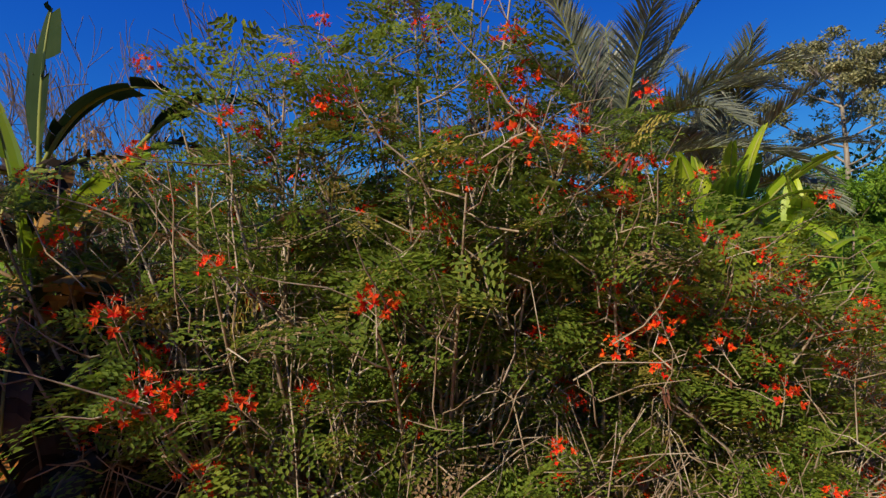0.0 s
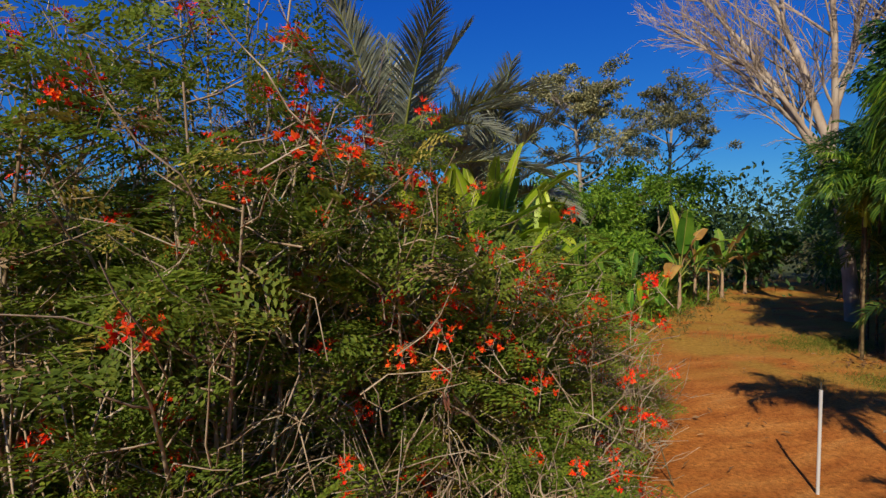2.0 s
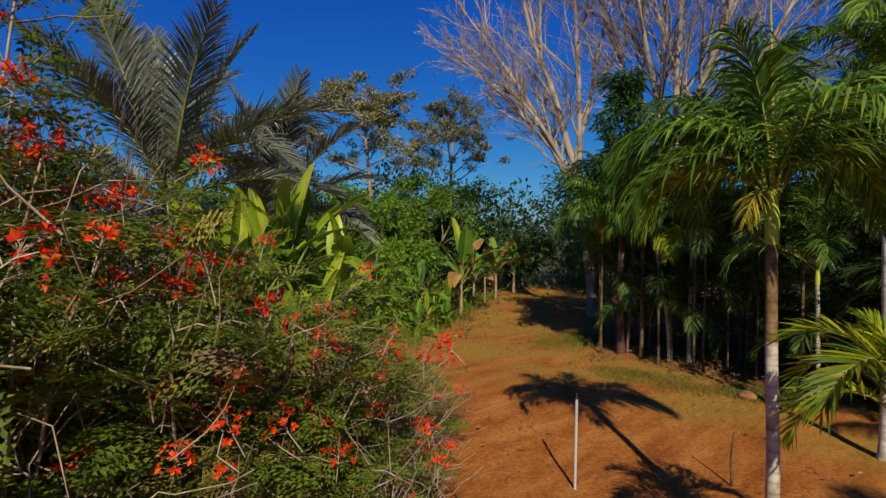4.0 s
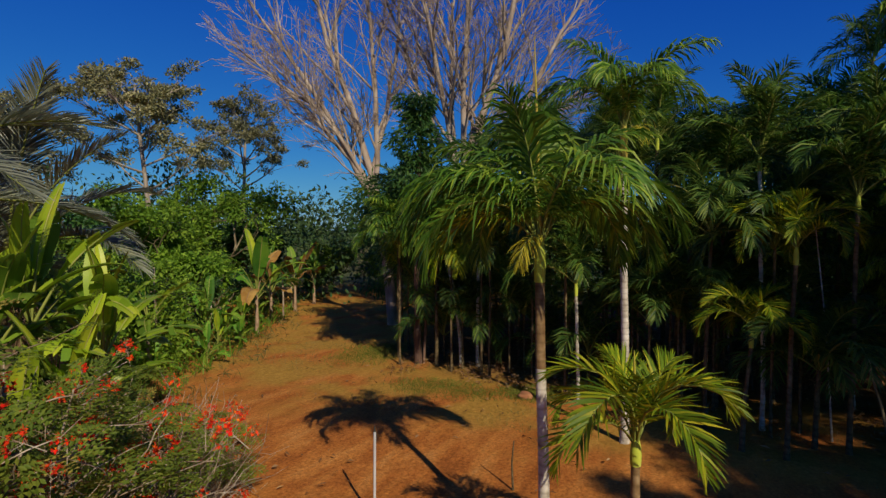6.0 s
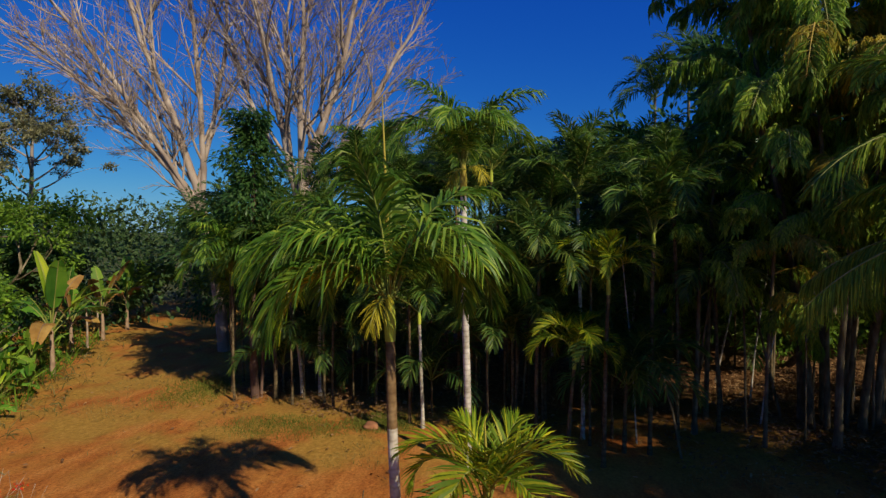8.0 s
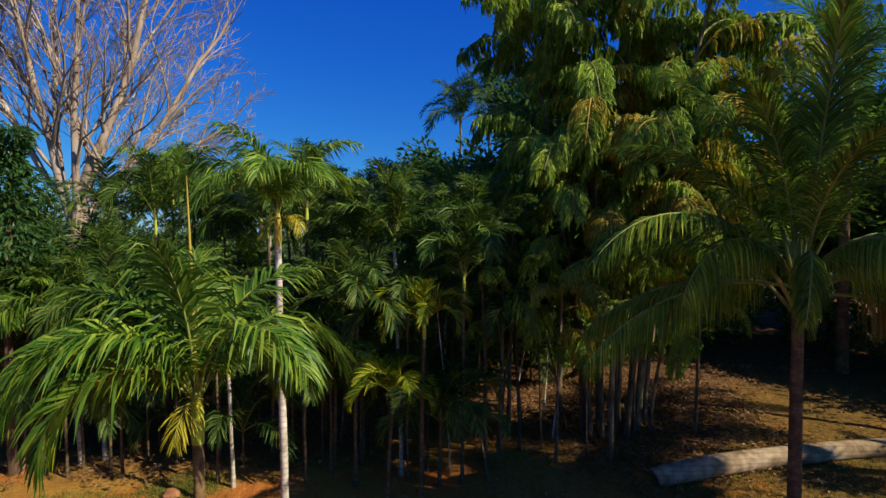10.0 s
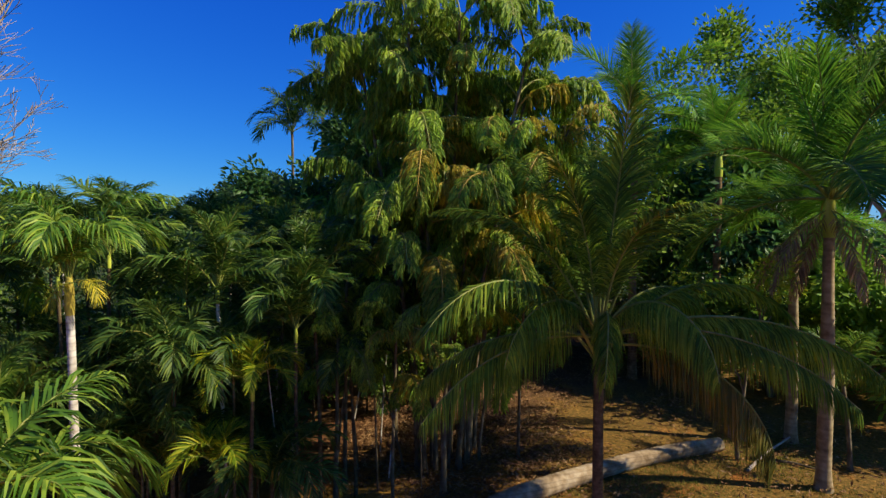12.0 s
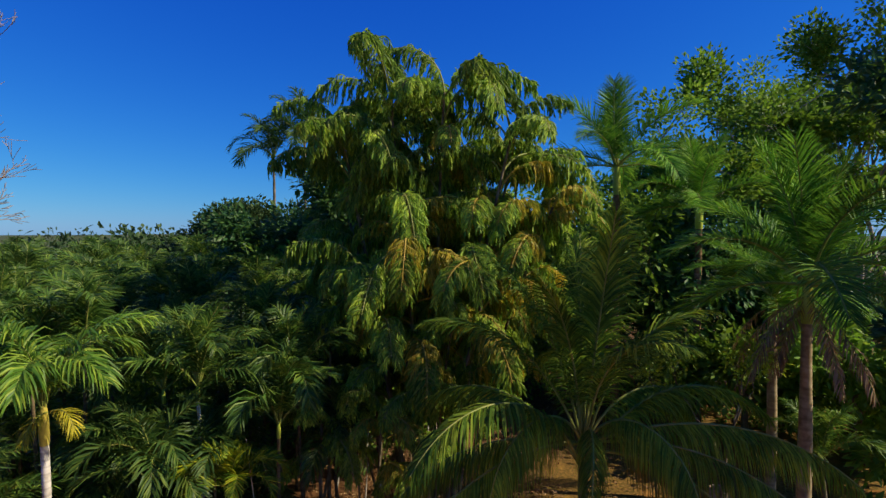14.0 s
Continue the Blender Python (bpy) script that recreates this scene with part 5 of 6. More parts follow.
torn_banana("old banana plant with arching shade-darkened leaves and withered tips", (-3.1, 5.5), 4.2, 542,
            [(LEAF_BANANA_SHADED, 8, 1.6, 0.34, 50, 100, 0.5), (LEAF_DEAD_SHADED, 60, 1.4, 0.4, 30, 130, 0.6), (LEAF_DEAD_SHADED, 250, 1.4, 0.4, 0, 90, 0.6)])
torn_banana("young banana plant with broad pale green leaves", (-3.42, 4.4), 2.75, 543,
            [(LEAF_BANANA, 200, 1.75, 0.46, 88, 14, 0.05), (LEAF_BANANA, 20, 1.7, 0.40, 78, 60, 0.1), (LEAF_BANANA_SHADED, 330, 1.3, 0.36, 35, 60, 0.2), (LEAF_DEAD_SHADED, 300, 1.4, 0.4, 5, 95, 0.6)])
# dead bananas; dark leaf and stem colours carry the shade of this corner
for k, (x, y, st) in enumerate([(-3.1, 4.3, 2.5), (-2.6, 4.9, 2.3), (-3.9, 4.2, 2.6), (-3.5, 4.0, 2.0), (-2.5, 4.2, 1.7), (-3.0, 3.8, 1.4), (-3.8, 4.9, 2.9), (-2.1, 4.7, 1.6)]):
    banana("banana_plant", "dead banana plant with hanging brown leaves coloured dark for shade", (x, y), st, 555 + k, ["rot", "rot", "rot", "dry"], 12, 0.75, 0.1, "old banana plants", spin=1.0 + k)


# ---- flowering shrubs ----
def feather_template(seed):
    """One twice-feathered leaf about 0.3 m long, as lozenges."""
    rng = np.random.default_rng(seed)
    b = Build()
    pairs, each = 6, 3
    base, way, nor = [], [], []
    for k in range(pairs):
        u = (k + 1) / pairs
        for hand in (1, -1):
            p = np.array([0.27 * u, 0, 0.05 * math.sin(u * 2.4) - 0.07 * u * u])
            d = unit(np.array([0.55, hand * 0.85, -0.18 + rng.normal(0, 0.1)]))
            L = 0.125 * math.sin(math.pi * (0.25 + 0.6 * u)) ** 0.6
            for m in range(each):
                q = (m + 1) / each
                for h2 in (1, -1):
                    base.append(p + d * L * q + np.array([0, 0, -0.02 * q * q]))
                    way.append(unit(d * 0.45 + np.cross(d, [0, 0, 1.0]) * h2 * 0.9 + rng.normal(0, 0.12, 3)))
                    nor.append(unit(np.array([0, 0, 1.0]) + rng.normal(0, 0.25, 3)))
    blades(b, base, way, nor, 0.046, 0.0215)
    return b.v[0]


FEATHERS = [feather_template(600 + k) for k in range(4)]


def turns(rng, way, roll=0.28):
    """Frames whose x runs along way and whose z stays up as far as it can."""
    x = unit(way)
    z = unit(np.array([0, 0, 1.0]) + rng.normal(0, roll, x.shape))
    y = unit(np.cross(z, x))
    z = np.cross(x, y)
    return np.stack([x, y, z], -1)


def flower_cluster(seed):
    """A loose raceme: ragged five-petalled flowers low down, buds on top, long stamens."""
    rng = np.random.default_rng(seed)
    b = Build()
    heads = 13
    for k in range(heads):
        a, q = k * 2.4 + rng.normal(0, 0.3), (k + 0.5) / heads
        ring = (0.115 - 0.085 * q) * rng.uniform(0.7, 1.2)
        c = np.array([math.cos(a) * ring, math.sin(a) * ring, -0.03 + 0.16 * q + rng.normal(0, 0.012)])
        d = unit(np.array([math.cos(a), math.sin(a), 0.3 + q]))
        tube(b, [(0, 0, c[2] - 0.05), c * [0.6, 0.6, 1.0] - [0, 0, 0.015], c], [0.0022, 0.002, 0.002], 3, 1, cap=False)
        n = 5 if q < 0.75 else 2
        ang = np.arange(n) * 2 * np.pi / n + rng.uniform(0, 6)
        x = unit(np.cross(d, [0.3, 0.2, 1.0]))
        y = np.cross(d, x)
        way = unit(np.cos(ang)[:, None] * x + np.sin(ang)[:, None] * y + 0.35 * d + rng.normal(0, 0.3, (n, 3)))
        long = 1.0 if n == 5 else 0.5
        blades(b, np.repeat(c[None], n, 0), way, unit(d[None] + rng.normal(0, 0.4, (n, 3))), rng.uniform(0.030, 0.046, n) * long, rng.uniform(0.020, 0.032, n) * long, 0, 0.3)
        if n == 5:
            st = unit(d[None] + rng.normal(0, 0.3, (4, 3)))
            blades(b, np.repeat(c[None], 4, 0), st, np.repeat(x[None], 4, 0), rng.uniform(0.05, 0.075, 4), 0.0035, 0, 0.1)
    tube(b, [(0, 0, -0.22), (0.006, 0, -0.05), (0, 0, 0.15)], [0.0045, 0.0035, 0.002], 4, 1)
    return b.mesh("flower_cluster", [PETAL, BARK_TWIG])


FLOWERS = [flower_cluster(620 + k) for k in range(4)]


def pod_bunch(seed):
    rng = np.random.default_rng(seed)
    b = Build()
    n = 5
    ribbons(b, np.zeros((n, 3)) + rng.normal(0, 0.02, (n, 3)), unit(rng.normal(0, 0.5, (n, 3)) + [0, 0, -1.0]), balls(rng, n), rng.uniform(0.09, 0.13, n), np.full(n, 0.02), np.full(n, 0.4), 3, (0.5, 1.0, 0.9, 0.3))
    return b.mesh("seed_pods", POD)


PODS = [pod_bunch(640), pod_bunch(641)]


def flowering_shrub(at, height, radius, seed, stems=16, flowers=22, pods=5, leaves=3, skirt=0.15):
    rng = np.random.default_rng(seed)
    z0 = float(rise(*at)) - 0.04
    top = thing("flowering_shrub", "sprawling shrub with feathery green leaves and red-orange flower clusters", "shrub", (*at, z0), "flowering shrubs")
    wood = Build()
    pos, way, tips = [], [], []
    for k in range(stems):
        az = k * 2.39996 + rng.normal(0, 0.3)
        reach = radius * math.sqrt((k + 0.6) / stems) * rng.uniform(0.85, 1.1)
        h = height * (1.0 - 0.38 * (reach / radius) ** 2) * rng.uniform(0.82, 1.04)
        s = np.linspace(0, 1, 8)
        bow = rng.normal(0, 0.10, 2)
        line = np.stack([math.cos(az) * reach * s ** 0.9 + bow[0] * np.sin(s * 5), math.sin(az) * reach * s ** 0.9 + bow[1] * np.sin(s * 4), h * (1.25 * s - 0.25 * s ** 3)], 1)
        line[:, 2] *= h / line[-1, 2]
        tube(wood, line, 0.017 * (1 - 0.75 * s) + 0.003, 6, cap=False)
        count = int(8 * height / 3.5) + 3
        for c in range(count):
            u = rng.uniform(0.12, 1.0)
            p = np.array([np.interp(u, s, line[:, i]) for i in range(3)])
            a2 = rng.uniform(0, 6.28)
            lift = rng.uniform(-0.1, 0.9)
            d = unit(np.array([math.cos(a2), math.sin(a2), lift]))
            L = rng.uniform(0.35, 0.8)
            w = np.linspace(0, 1, 5)
            tw = p + d[None] * (w * L)[:, None] + np.array([0, 0, 1.0])[None] * (rng.uniform(-0.15, 0.25) * w ** 2)[:, None] + rng.normal(0, 0.015, (5, 3))
            tube(wood, tw, 0.0065 * (1 - 0.7 * w) + 0.0016, 3, cap=False)
            m = leaves
            q = rng.uniform(0.2, 1.0, m)
            pos.append(np.stack([np.interp(q, w, tw[:, i]) for i in range(3)], 1))
            way.append(unit(d[None] * 0.5 + np.stack([rng.normal(0, 1, m), rng.normal(0, 1, m), rng.normal(0.05, 0.35, m)], 1)))
            tips.append((tw[-1], d))
        pos.append(line[-3:] + rng.normal(0, 0.02, (3, 3)))
        way.append(unit(np.stack([rng.normal(0, 1, 3), rng.normal(0, 1, 3), rng.normal(0.3, 0.3, 3)], 1)))
        tips.append((line[-1], np.array([0, 0, 1.0])))
    # dead twigs arching at the foot
    for k in range(int((60 if skirt < 2 else 18) * radius)):
        a = rng.uniform(0, 6.28)
        d = np.array([math.cos(a), math.sin(a), 0])
        w = np.linspace(0, 1, 7)
        R = rng.uniform(0.5, 1.15) * radius
        H = rng.uniform(0.25, 1.0) * height * 0.6
        tw = d[None] * (w * R)[:, None] + np.stack([0 * w, 0 * w, H * np.sin(w * rng.uniform(1.8, 3.1))], 1) + rng.normal(0, 0.03, (7, 3))
        tube(wood, tw, 0.007 * (1 - 0.7 * w) + 0.0018, 3, cap=False)
    # fine twigs tangled through the heart of the shrub
    for k in range(int((170 if skirt < 2 else 40) * radius)):
        a, R, z = rng.uniform(0, 6.28), radius * math.sqrt(rng.random()) * 0.95, height * rng.uniform(0.05, 0.72)
        d = unit(np.array([rng.normal(0, 0.6), rng.normal(0, 0.6), rng.uniform(0.1, 1.2)]))
        w = np.linspace(0, 1, 5)
        tw = np.array([math.cos(a) * R, math.sin(a) * R, z]) + d[None] * (w * rng.uniform(0.4, 1.1))[:, None] + rng.normal(0, 0.035, (5, 3))
        tube(wood, tw, 0.006 * (1 - 0.7 * w) + 0.0016, 3, cap=False)
    part("woody_frame", wood.mesh("woody_frame", BARK_TWIG, True), top)
    pos, way = np.concatenate(pos), np.concatenate(way)
    heart = np.hypot(pos[:, 0], pos[:, 1]) / radius + pos[:, 2] / height
    keep = (rng.random(len(pos)) > 0.6 * np.clip(1.35 - heart, 0, 0.8) / 0.8) & (pos[:, 2] > skirt + rng.uniform(-0.1, 0.35, len(pos)) * (skirt > 1))
    pos, way = pos[keep], way[keep]
    R = turns(rng, way)
    sc = rng.uniform(0.75, 1.3, len(pos))
    kind = rng.integers(0, 4, len(pos))
    draw = rng.random(len(pos))
    inner = np.hypot(pos[:, 0], pos[:, 1]) / radius + pos[:, 2] / height
    dead = draw > 0.97 - 0.30 * np.clip(1.25 - inner, 0, 1)
    yellow = draw < 0.07
    for nm, mat, sel in (("foliage", LEAF_BUSH, ~yellow & ~dead), ("yellowed_leaves", LEAF_BUSH_DRY, yellow), ("withered_leaves", LEAF_DEAD, dead)):
        if not sel.any():
            continue
        b = Build()
        for k in range(4):
            m = sel & (kind == k)
            if not m.any():
                continue
            v = np.einsum("nij,vj->nvi", R[m], FEATHERS[k]) * sc[m][:, None, None] + pos[m][:, None]
            b.add(v.reshape(-1, 3), np.arange(v.shape[0] * v.shape[1]).reshape(-1, 4))
        part(nm, b.mesh(nm, mat), top)
    out = np.array([t[0] for t in tips])
    score = np.hypot(out[:, 0], out[:, 1]) / radius + out[:, 2] / height + rng.uniform(0, 0.8, len(out))
    order = np.argsort(-score)[:max(flowers * 3, 1)]
    order = rng.permutation(order)[:flowers + pods]
    for k, i in enumerate(order):
        d = tips[i][1]
        if k < flowers:
            part("flower_head", FLOWERS[int(rng.integers(0, 4))], top, "red-orange flower cluster", tuple(out[i] + [0, 0, 0.08]), (rng.normal(0, 0.4), rng.normal(0, 0.4), rng.uniform(0, 6)), rng.uniform(0.6, 1.15))
        else:
            part("seed_pod", PODS[k % 2], top, "brown seed pods", tuple(out[i]), (0, 0, rng.uniform(0, 6)), rng.uniform(0.8, 1.2))
    return top


for k, (x, y, h, r, st, fl) in enumerate([(0.0, 4.3, 5.5, 1.4, 30, 36), (-1.3, 4.1, 4.7, 1.3, 24, 24), (1.2, 4.5, 4.45, 1.25, 22, 26), (-2.7, 4.4, 4.0, 1.2, 18, 16), (2.35, 4.9, 3.6, 1.3, 20, 30),
                                          (3.5, 5.8, 3.0, 1.4, 18, 32), (0.6, 3.6, 2.1, 0.9, 11, 8), (-0.7, 3.6, 1.7, 0.8, 9, 5), (2.5, 4.0, 1.8, 1.0, 12, 10), (4.8, 7.3, 2.2, 1.4, 14, 28), (5.8, 8.3, 1.6, 1.0, 8, 9), (4.1, 5.6, 1.5, 0.9, 8, 8)]):
    flowering_shrub((x, y), h, r, 660 + k, st, int(fl * 1.9), 6, skirt=(2.75 if x < -2.2 else 1.5 if x < -1.0 else 0.15))
# low straggling sprigs at the edge of the bare earth
for k, (x, y, h, r) in enumerate([(5.2, 6.5, 0.75, 0.55), (6.6, 7.3, 0.9, 0.6), (4.6, 5.7, 0.6, 0.5), (7.6, 8.6, 0.8, 0.55)]):
    flowering_shrub((x, y), h, r, 690 + k, 5, 3, 1, 2)

# ---- things on the ground ----
def log():
    b = Build()
    rng = np.random.default_rng(800)
    a, c = np.array([11.35, -6.75, 0.0]), np.array([10.27, -14.4, 0.0])
    s = np.linspace(0, 1, 150)
    line = a + (c - a) * s[:, None]
    line[:, 0] += 0.10 * np.sin(s * 3)
    rad = (0.255 - 0.06 * s) * (1 + 0.022 * (np.arange(150) % 2) + 0.03 * np.sin(s * 9) + rng.normal(0, 0.008, 150)) - 0.05 * np.exp(-s * 26)
    line[:, 2] = rise(line[:, 0], line[:, 1]) + rad - 0.04
    mid = line[75].copy()
    tube(b, line - mid, rad, 18, cap=False)
    top = thing("fallen_log", "pale fallen palm trunk lying on leaf litter", "log", tuple(mid))
    part("bark", b.mesh("bark", LOG_WOOD, True), top)
    for k, e in enumerate((0, 149)):
        b = Build()
        d = unit(line[1] - line[0]) * (1 if k else -1)
        tube(b, [line[e] - mid - d * 0.02, line[e] - mid + d * 0.006], [rad[e] * 0.96, rad[e] * 0.93], 18)
        part("cut_end", b.mesh("cut_end", BARK_DARK), top, "dark log end")


log()


def lump(name, label, category, at, size, mat, seed, sink=0.2):
    bm = bmesh.new()
    bmesh.ops.create_icosphere(bm, subdivisions=3, radius=1.0)
    for v in bm.verts:
        q = v.co * 1.3 + Vector((seed, 0, 0))
        v.co *= 1 + 0.28 * noise.noise(q) + 0.10 * noise.noise(q * 3.1)
        v.co.x *= size[0]
        v.co.y *= size[1]
        v.co.z *= size[2]
    me = bpy.data.meshes.new(name)
    bm.to_mesh(me)
    bm.free()
    me.materials.append(mat)
    for p in me.polygons:
        p.use_smooth = True
    ob = new(name, me)
    ob.location = (*at, float(rise(*at)) + size[2] * (1 - 2 * sink) * 0.6)
    return tagged(ob, label, category)


lump("clay_clod", "reddish lump of earth beside the palm trunks", "rock", (14.0, 4.15), (0.24, 0.2, 0.11), CLAY, 3)


def stump():
    at = (10.6, -15.9)
    top = thing("hollow_stump", "short hollow palm stump with pale rim in the grass", "stump", (*at, float(rise(*at)) - 0.03))
    s = np.linspace(0, 1, 6)
    b = Build()
    tube(b, np.stack([0 * s, 0 * s, 0.45 * s], 1), 0.36 - 0.05 * s, 16, cap=False)
    tube(b, np.stack([0 * s, 0 * s, 0.45 - 0.35 * s], 1), 0.27 - 0.02 * s, 16, cap=False)
    part("bark", b.mesh("bark", LOG_WOOD, True), top)
    b = Build()
    a = np.linspace(0, 2 * np.pi, 16, endpoint=False)
    ring = np.concatenate([np.stack([np.cos(a) * r, np.sin(a) * r, 0 * a + 0.45], 1) for r in (0.312, 0.268)])
    q = np.arange(16)
    b.add(ring, np.stack([q, (q + 1) % 16, (q + 1) % 16 + 16, q + 16], 1))
    b.add(np.concatenate([np.stack([np.cos(a) * 0.26, np.sin(a) * 0.26, 0 * a + 0.12], 1), [[0, 0, 0.1]]]), np.stack([q, (q + 1) % 16, np.full(16, 16)], 1))
    part("rim", b.mesh("rim", END_WOOD), top, "pale cut rim")


stump()


def stick(name, label, pts, r, mat=BARK_TWIG, group="", category="stick"):
    pts = np.asarray(pts, float)
    pts[:, 2] += rise(pts[:, 0], pts[:, 1])
    k = np.linspace(0, 1, 9)
    line = np.stack([np.interp(k, np.linspace(0, 1, len(pts)), pts[:, i]) for i in range(3)], 1)
    mid = line[0].copy()
    b = Build()
    tube(b, line - mid, r * (1 - 0.55 * k), 7)
    ob = new(name, b.mesh(name, mat, True))
    ob.location = mid
    return tagged(ob, label, category, group)


stick("fallen_branch", "bleached fallen branch lying in the grass", [(9.0, -13.7, 0.03), (9.3, -15.0, 0.12), (9.6, -17.2, 0.2)], 0.05, BARK_BARE)
stick("fallen_branch", "dark fallen branch lying in the grass", [(9.5, -14.6, 0.04), (8.6, -15.2, 0.06), (7.9, -15.4, 0.05)], 0.05, BARK_STEM)
stick("stake", "thin brown wooden stake stuck in red earth", [(9.0, 2.95, -0.1), (9.02, 2.98, 0.45), (8.97, 2.93, 0.85)], 0.022, BARK_DARK)
stick("stake", "thin dark stick leaning from the red earth", [(5.6, 5.4, -0.1), (5.5, 5.5, 0.3), (5.42, 5.62, 0.75)], 0.015, BARK_DARK)
for k, (x, y, h) in enumerate([(21.9, 19.2, 1.9), (12.2, 16.0, 3.3), (24.2, 20.6, 1.5), (16.8, 18.6, 1.5)]):
    stick("garden_stake", "weathered wooden stake standing among banana plants", [(x, y, -0.1), (x + 0.02, y, h * 0.5), (x, y + 0.03, h)], 0.055, BARK_TWIG, "stakes along the track")
# thin stems standing in the wood
rngw = np.random.default_rng(820)
for k, (x, y) in enumerate([(13.7, -2.5), (15.0, -4.2), (15.8, -5.2), (14.6, -5.65), (13.6, -6.2), (13.95, -6.6), (15.7, -8.4), (13.8, -7.75), (14.9, -6.3), (16.3, -6.1), (17.0, -7.0), (14.3, -5.2), (16.0, -3.4), (17.2, -4.9),
                            (12.9, -3.3), (18.2, -9.6), (16.9, -9.9), (15.3, -7.2), (18.4, -5.9), (17.4, -1.4), (16.2, 0.2), (19.3, -7.4)]):
    h = rngw.uniform(2.0, 5.5)
    d = rngw.normal(0, 0.15, 2)
    stick("sapling_stem", "thin bare sapling stem standing in the shady wood", [(x, y, -0.1), (x + d[0] * h * 0.4, y + d[1] * h * 0.4, h * 0.5), (x + d[0] * h, y + d[1] * h, h)], rngw.uniform(0.02, 0.05), BARK_STEM if k % 3 else BARK_PALM, "sapling stems", "sapling")


def pole():
    top = thing("white_pole", "white pipe pole with dark tip standing in red earth", "pole", (7.2, 4.6, -0.05))
    b = Build()
    s = np.linspace(0, 1, 12)
    tube(b, np.stack([0.02 * s, 0 * s, 1.40 * s], 1), 0.022, 14)
    part("pipe", b.mesh("pipe", PIPE, True), top)
    b = Build()
    tube(b, [(0.02, 0, 1.395), (0.02, 0, 1.43), (0.02, 0, 1.50)], [0.020, 0.012, 0.006], 8)
    part("tip", b.mesh("tip", RUBBER, True), top, "dark pointed tip")


pole()


# ---- ground cover ----
def scatter_ground(n, rng, test, lo, hi):
    x, y = rng.uniform(lo[0], hi[0], n), rng.uniform(lo[1], hi[1], n)
    keep = test(x, y, rng.random(n))
    x, y = x[keep], y[keep]
    return np.stack([x, y, rise(x, y)], 1)


def patchy(x, y, scale, seed):
    return np.array([noise.noise(Vector((a * scale, b * scale, seed))) for a, b in zip(x, y)])


rngg = np.random.default_rng(850)
P = scatter_ground(60000, rngg, lambda x, y, u: ((x > 11.5) & (y < 14) | (y < -4) & (x > 5)) & (u < 0.9), (3, -20), (24, 16))
pn = patchy(P[:, 0], P[:, 1], 0.45, 4.0)
P = P[(pn > 0.08) & ~((P[:, 0] > 16.5) & (P[:, 1] < 6) & (P[:, 1] > -8))]
b = Build()
ribbons(b, P, unit(rngg.normal(0, 0.45, P.shape) + [0, 0, 1.0]), balls(rngg, len(P)), rngg.uniform(0.05, 0.16, len(P)), rngg.uniform(0.006, 0.012, len(P)), rngg.uniform(0.3, 1.4, len(P)), 2, (1.0, 0.8, 0.1))
tagged(new("grass", b.mesh("grass", GRASS)), "short thin dry grass in patches", "grass", kind="stuff")
P = scatter_ground(90000, rngg, lambda x, y, u: ((x - 13.7) / 0.7) ** 2 + ((y - 6.4) / 1.3) ** 2 < 2.2 * u ** 2.5, (12, 4.5), (15.5, 8.5))
P = np.concatenate([P[:7000], scatter_ground(60000, rngg, lambda x, y, u: ((x - 14.4) / 0.6) ** 2 + ((y - 4.0) / 0.8) ** 2 < 2.2 * u ** 2.5, (13, 2.5), (16, 5.5))[:5000],
                    scatter_ground(60000, rngg, lambda x, y, u: ((x - 16.6) / 1.5) ** 2 + ((y - 10.6) / 1.0) ** 2 < 2.2 * u ** 2.5, (14, 8.5), (19, 12.5))[:6000]])
b = Build()
P = np.concatenate([P, scatter_ground(30000, rngg, lambda x, y, u: (np.sin(x * 1.3 + y * 0.7) * np.sin(y * 0.9 - x * 0.4) > 1.6 * u - 0.9), (6.5, -17.5), (11.0, -6.0))[:13000]])
ribbons(b, P, unit(rngg.normal(0, 0.5, P.shape) + [0, 0, 1.0]), balls(rngg, len(P)), rngg.uniform(0.04, 0.12, len(P)), rngg.uniform(0.008, 0.016, len(P)), rngg.uniform(0.3, 1.4, len(P)), 2, (1.0, 0.8, 0.1))
tagged(new("turf", b.mesh("turf", TURF)), "low green turf on the edge of the red earth", "grass", kind="stuff")
P = scatter_ground(52000, rngg, lambda x, y, u: (x > 14.5) & (y < 9) | (y < -3) & (u < 0.5) | (u < 0.03), (2, -20), (26, 20))
pn = patchy(P[:, 0], P[:, 1], 0.35, 9.0)
P = np.concatenate([P[pn > -0.15], scatter_ground(26000, rngg, lambda x, y, u: ((x - 15.5) / 4.0) ** 2 + ((y + 8.5) / 3.4) ** 2 < 1.6 * u, (10.5, -13.5), (20.5, -3.5))])
P[:, 2] += rngg.uniform(0.05, 0.10, len(P))
b = Build()
blades(b, P, unit(rngg.normal(0, 1, P.shape) * [1, 1, 0.25]), unit(rngg.normal(0, 0.35, P.shape) + [0, 0, 1]), rngg.uniform(0.07, 0.2, len(P)), rngg.uniform(0.03, 0.07, len(P)), 0, 0.2)
tagged(new("leaf_litter", b.mesh("leaf_litter", LITTER)), "brown fallen leaves strewn over the earth", "leaf litter", kind="stuff")
# weeds along the foot of the thicket
P = scatter_ground(26000, rngg, lambda x, y, u: (np.abs(y - (0.55 * x + 9.5)) < 2.6) & (x > 5) & (u < 0.9), (4, 8), (24, 26))
P = P[patchy(P[:, 0], P[:, 1], 0.5, 2.0) > -0.2]
D, P = P[::2], P[1::2]
D[:, 1] -= rngg.uniform(0.2, 1.6, len(D))
b = Build()
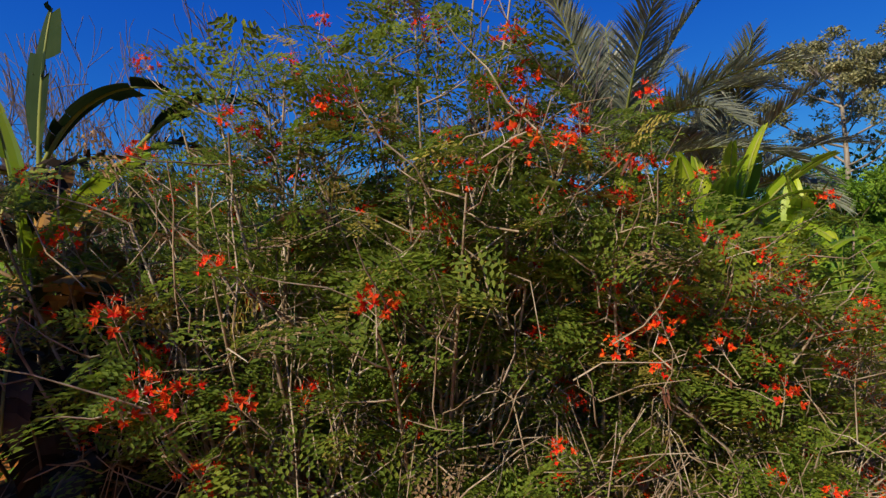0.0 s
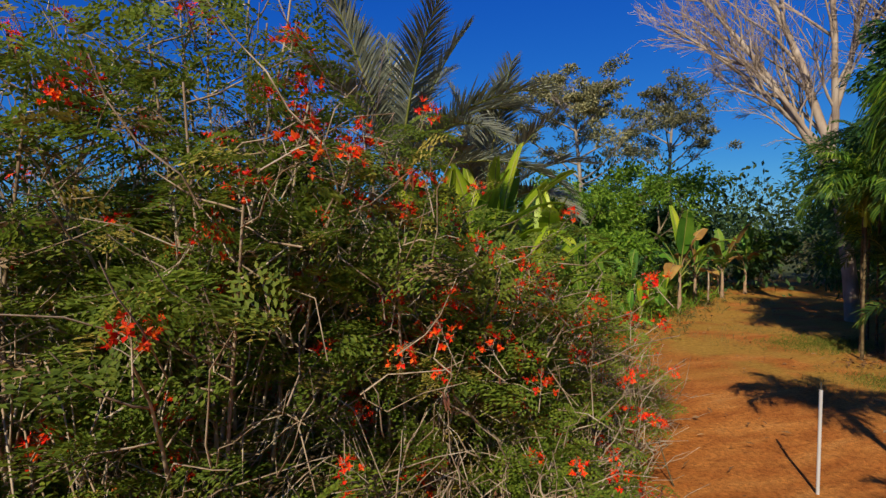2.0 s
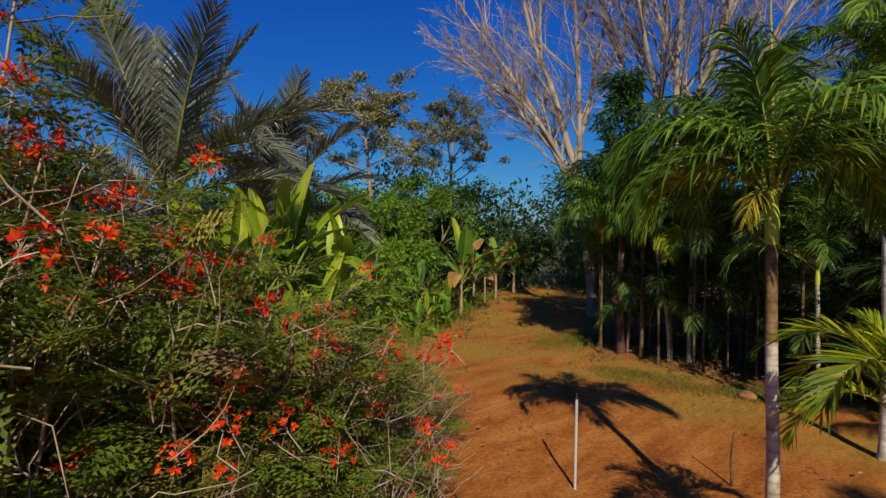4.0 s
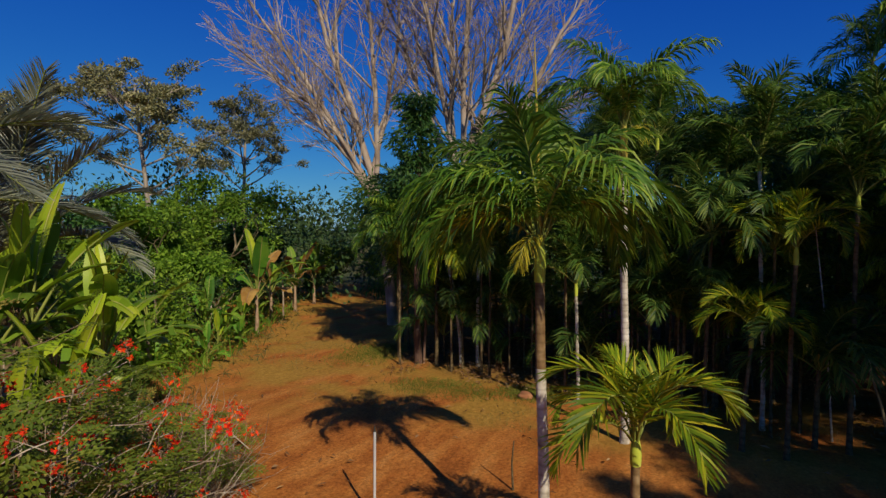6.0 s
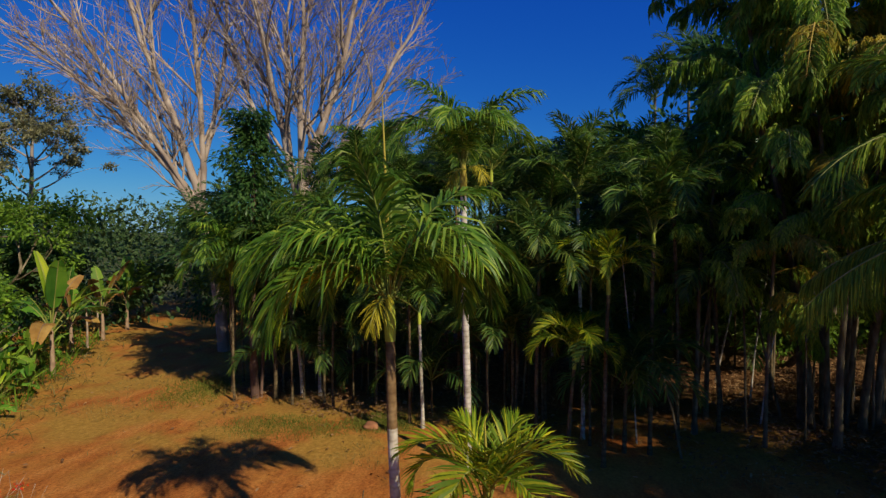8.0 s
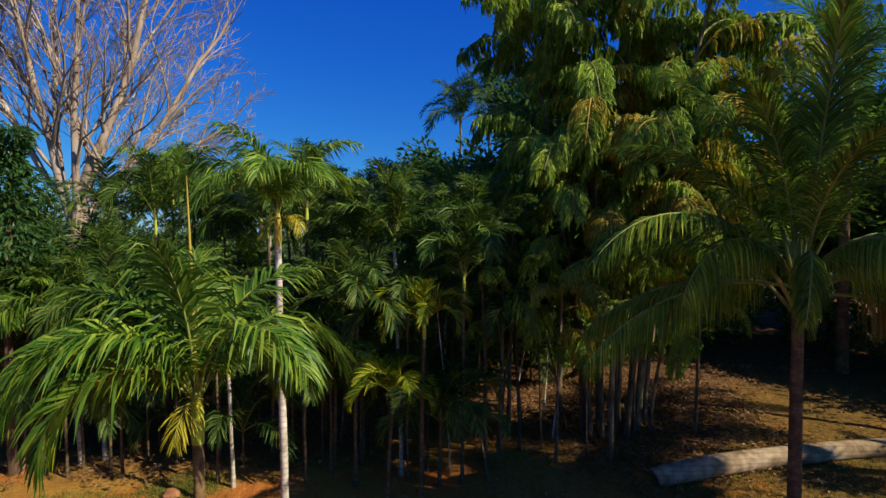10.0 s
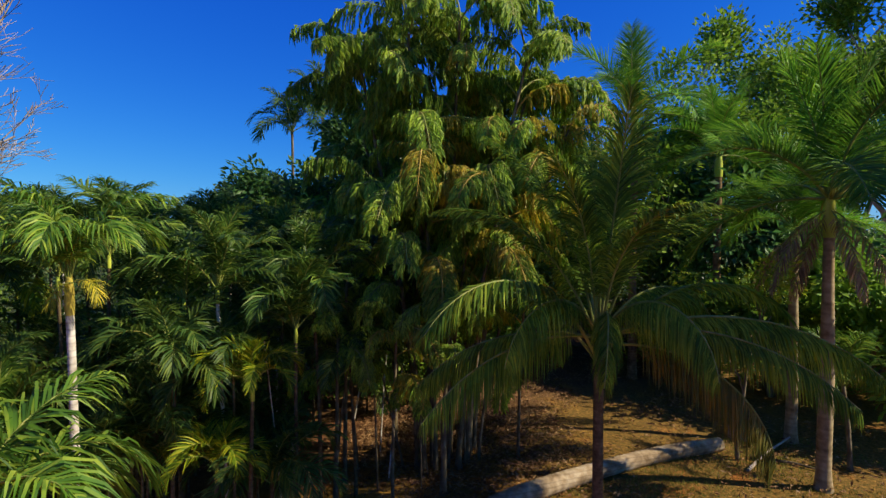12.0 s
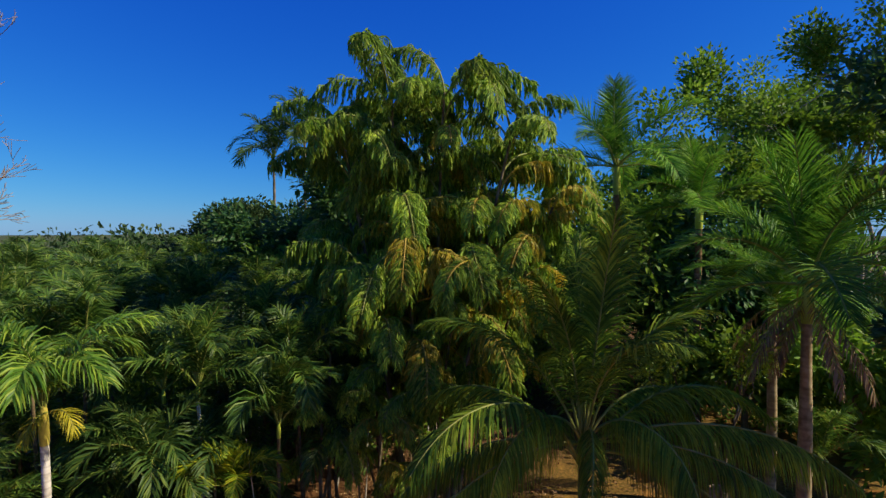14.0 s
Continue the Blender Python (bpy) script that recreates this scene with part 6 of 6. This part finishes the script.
ribbons(b, D, unit(rngg.normal(0, 0.7, D.shape) + [0, 0, 0.7]), balls(rngg, len(D)), rngg.uniform(0.15, 0.5, len(D)), rngg.uniform(0.012, 0.04, len(D)), rngg.uniform(0.4, 1.8, len(D)), 3)
tagged(new("dry_weeds", b.mesh("dry_weeds", GRASS)), "dry yellow-brown weeds along the edge of the track", "weeds", kind="stuff")
b = Build()
ribbons(b, P, unit(rngg.normal(0, 0.5, P.shape) + [0, 0, 1.0]), balls(rngg, len(P)), rngg.uniform(0.25, 0.75, len(P)), rngg.uniform(0.02, 0.06, len(P)), rngg.uniform(0.2, 1.2, len(P)), 3)
tagged(new("weeds", b.mesh("weeds", LEAF_TREE)), "rank green weeds along the foot of the thicket", "weeds", kind="stuff")


def mass(name, label, spots, seed, mat, leaf, per, squash=0.8):
    """Far growth: heaps of leaves with ragged outlines."""
    rng = np.random.default_rng(seed)
    b = Build()
    for x, y, z, r in spots:
        n = int(per * r * r)
        d = balls(rng, n)
        bump = 1 + 0.35 * np.sin(d[:, 0] * 5 + x) * np.sin(d[:, 1] * 4 + y) + rng.normal(0, 0.01, n)
        p = d * (r * bump * rng.uniform(0.62, 0.96, n) ** 0.7)[:, None] * [1, 1, squash] + [x, y, z]
        way = unit(d + rng.normal(0, 0.7, d.shape))
        blades(b, p, way, unit(d + rng.normal(0, 0.6, d.shape)), leaf * rng.uniform(0.6, 1.4, n), leaf * 0.5 * rng.uniform(0.6, 1.4, n))
    return tagged(new(name, b.mesh(name, mat)), label, "forest", kind="stuff")


rngf = np.random.default_rng(870)
spots = []
for k in range(330):
    a = rngf.uniform(radians(-100), radians(150))
    d = 34 + 150 * rngf.random() ** 1.6
    x, y = d * math.cos(a), d * math.sin(a)
    h = rngf.uniform(4.5, 8.5) if d < 90 else rngf.uniform(5, 10)
    r = rngf.uniform(2.2, 4.5) * (1 + d / 160)
    spots += [(x, y, h - r * 0.7, r)]
mass("far_woods", "distant green wooded country to the horizon", [s for s in spots if math.hypot(s[0], s[1]) > 75], 871, LEAF_FAR, 1.1, 8)
mass("woodland", "green woodland standing beyond the garden", [s for s in spots if math.hypot(s[0], s[1]) <= 75], 874, LEAF_FAR, 0.36, 44)
spots = []
for k in range(34):
    x, y = rngf.uniform(-7, 3.5), rngf.uniform(6.2, 11)
    spots.append((x, y, rngf.uniform(0.4, 2.9), rngf.uniform(0.7, 1.3)))
for k in range(30):
    spots.append((rngf.uniform(6.5, 13), rngf.uniform(14.5, 20), rngf.uniform(0.3, 2.6), rngf.uniform(0.8, 1.5)))
mass("undergrowth", "tangled green undergrowth behind the flowering shrubs", spots, 872, LEAF_TREE, 0.15, 700)
spots = []
for k in range(60):
    x, y = rngf.uniform(19.5, 30), rngf.uniform(-22, 8)
    spots.append((x, y, rngf.uniform(0.5, 4.8), rngf.uniform(1.2, 2.2)))
for k in range(20):
    spots.append((rngf.uniform(8, 19), rngf.uniform(-26, -21.5), rngf.uniform(0.5, 2.5), rngf.uniform(1.0, 1.7)))
mass("dark_undergrowth", "dark leafy undergrowth closing the back of the wood", spots, 873, LEAF_TREE, 0.24, 170)
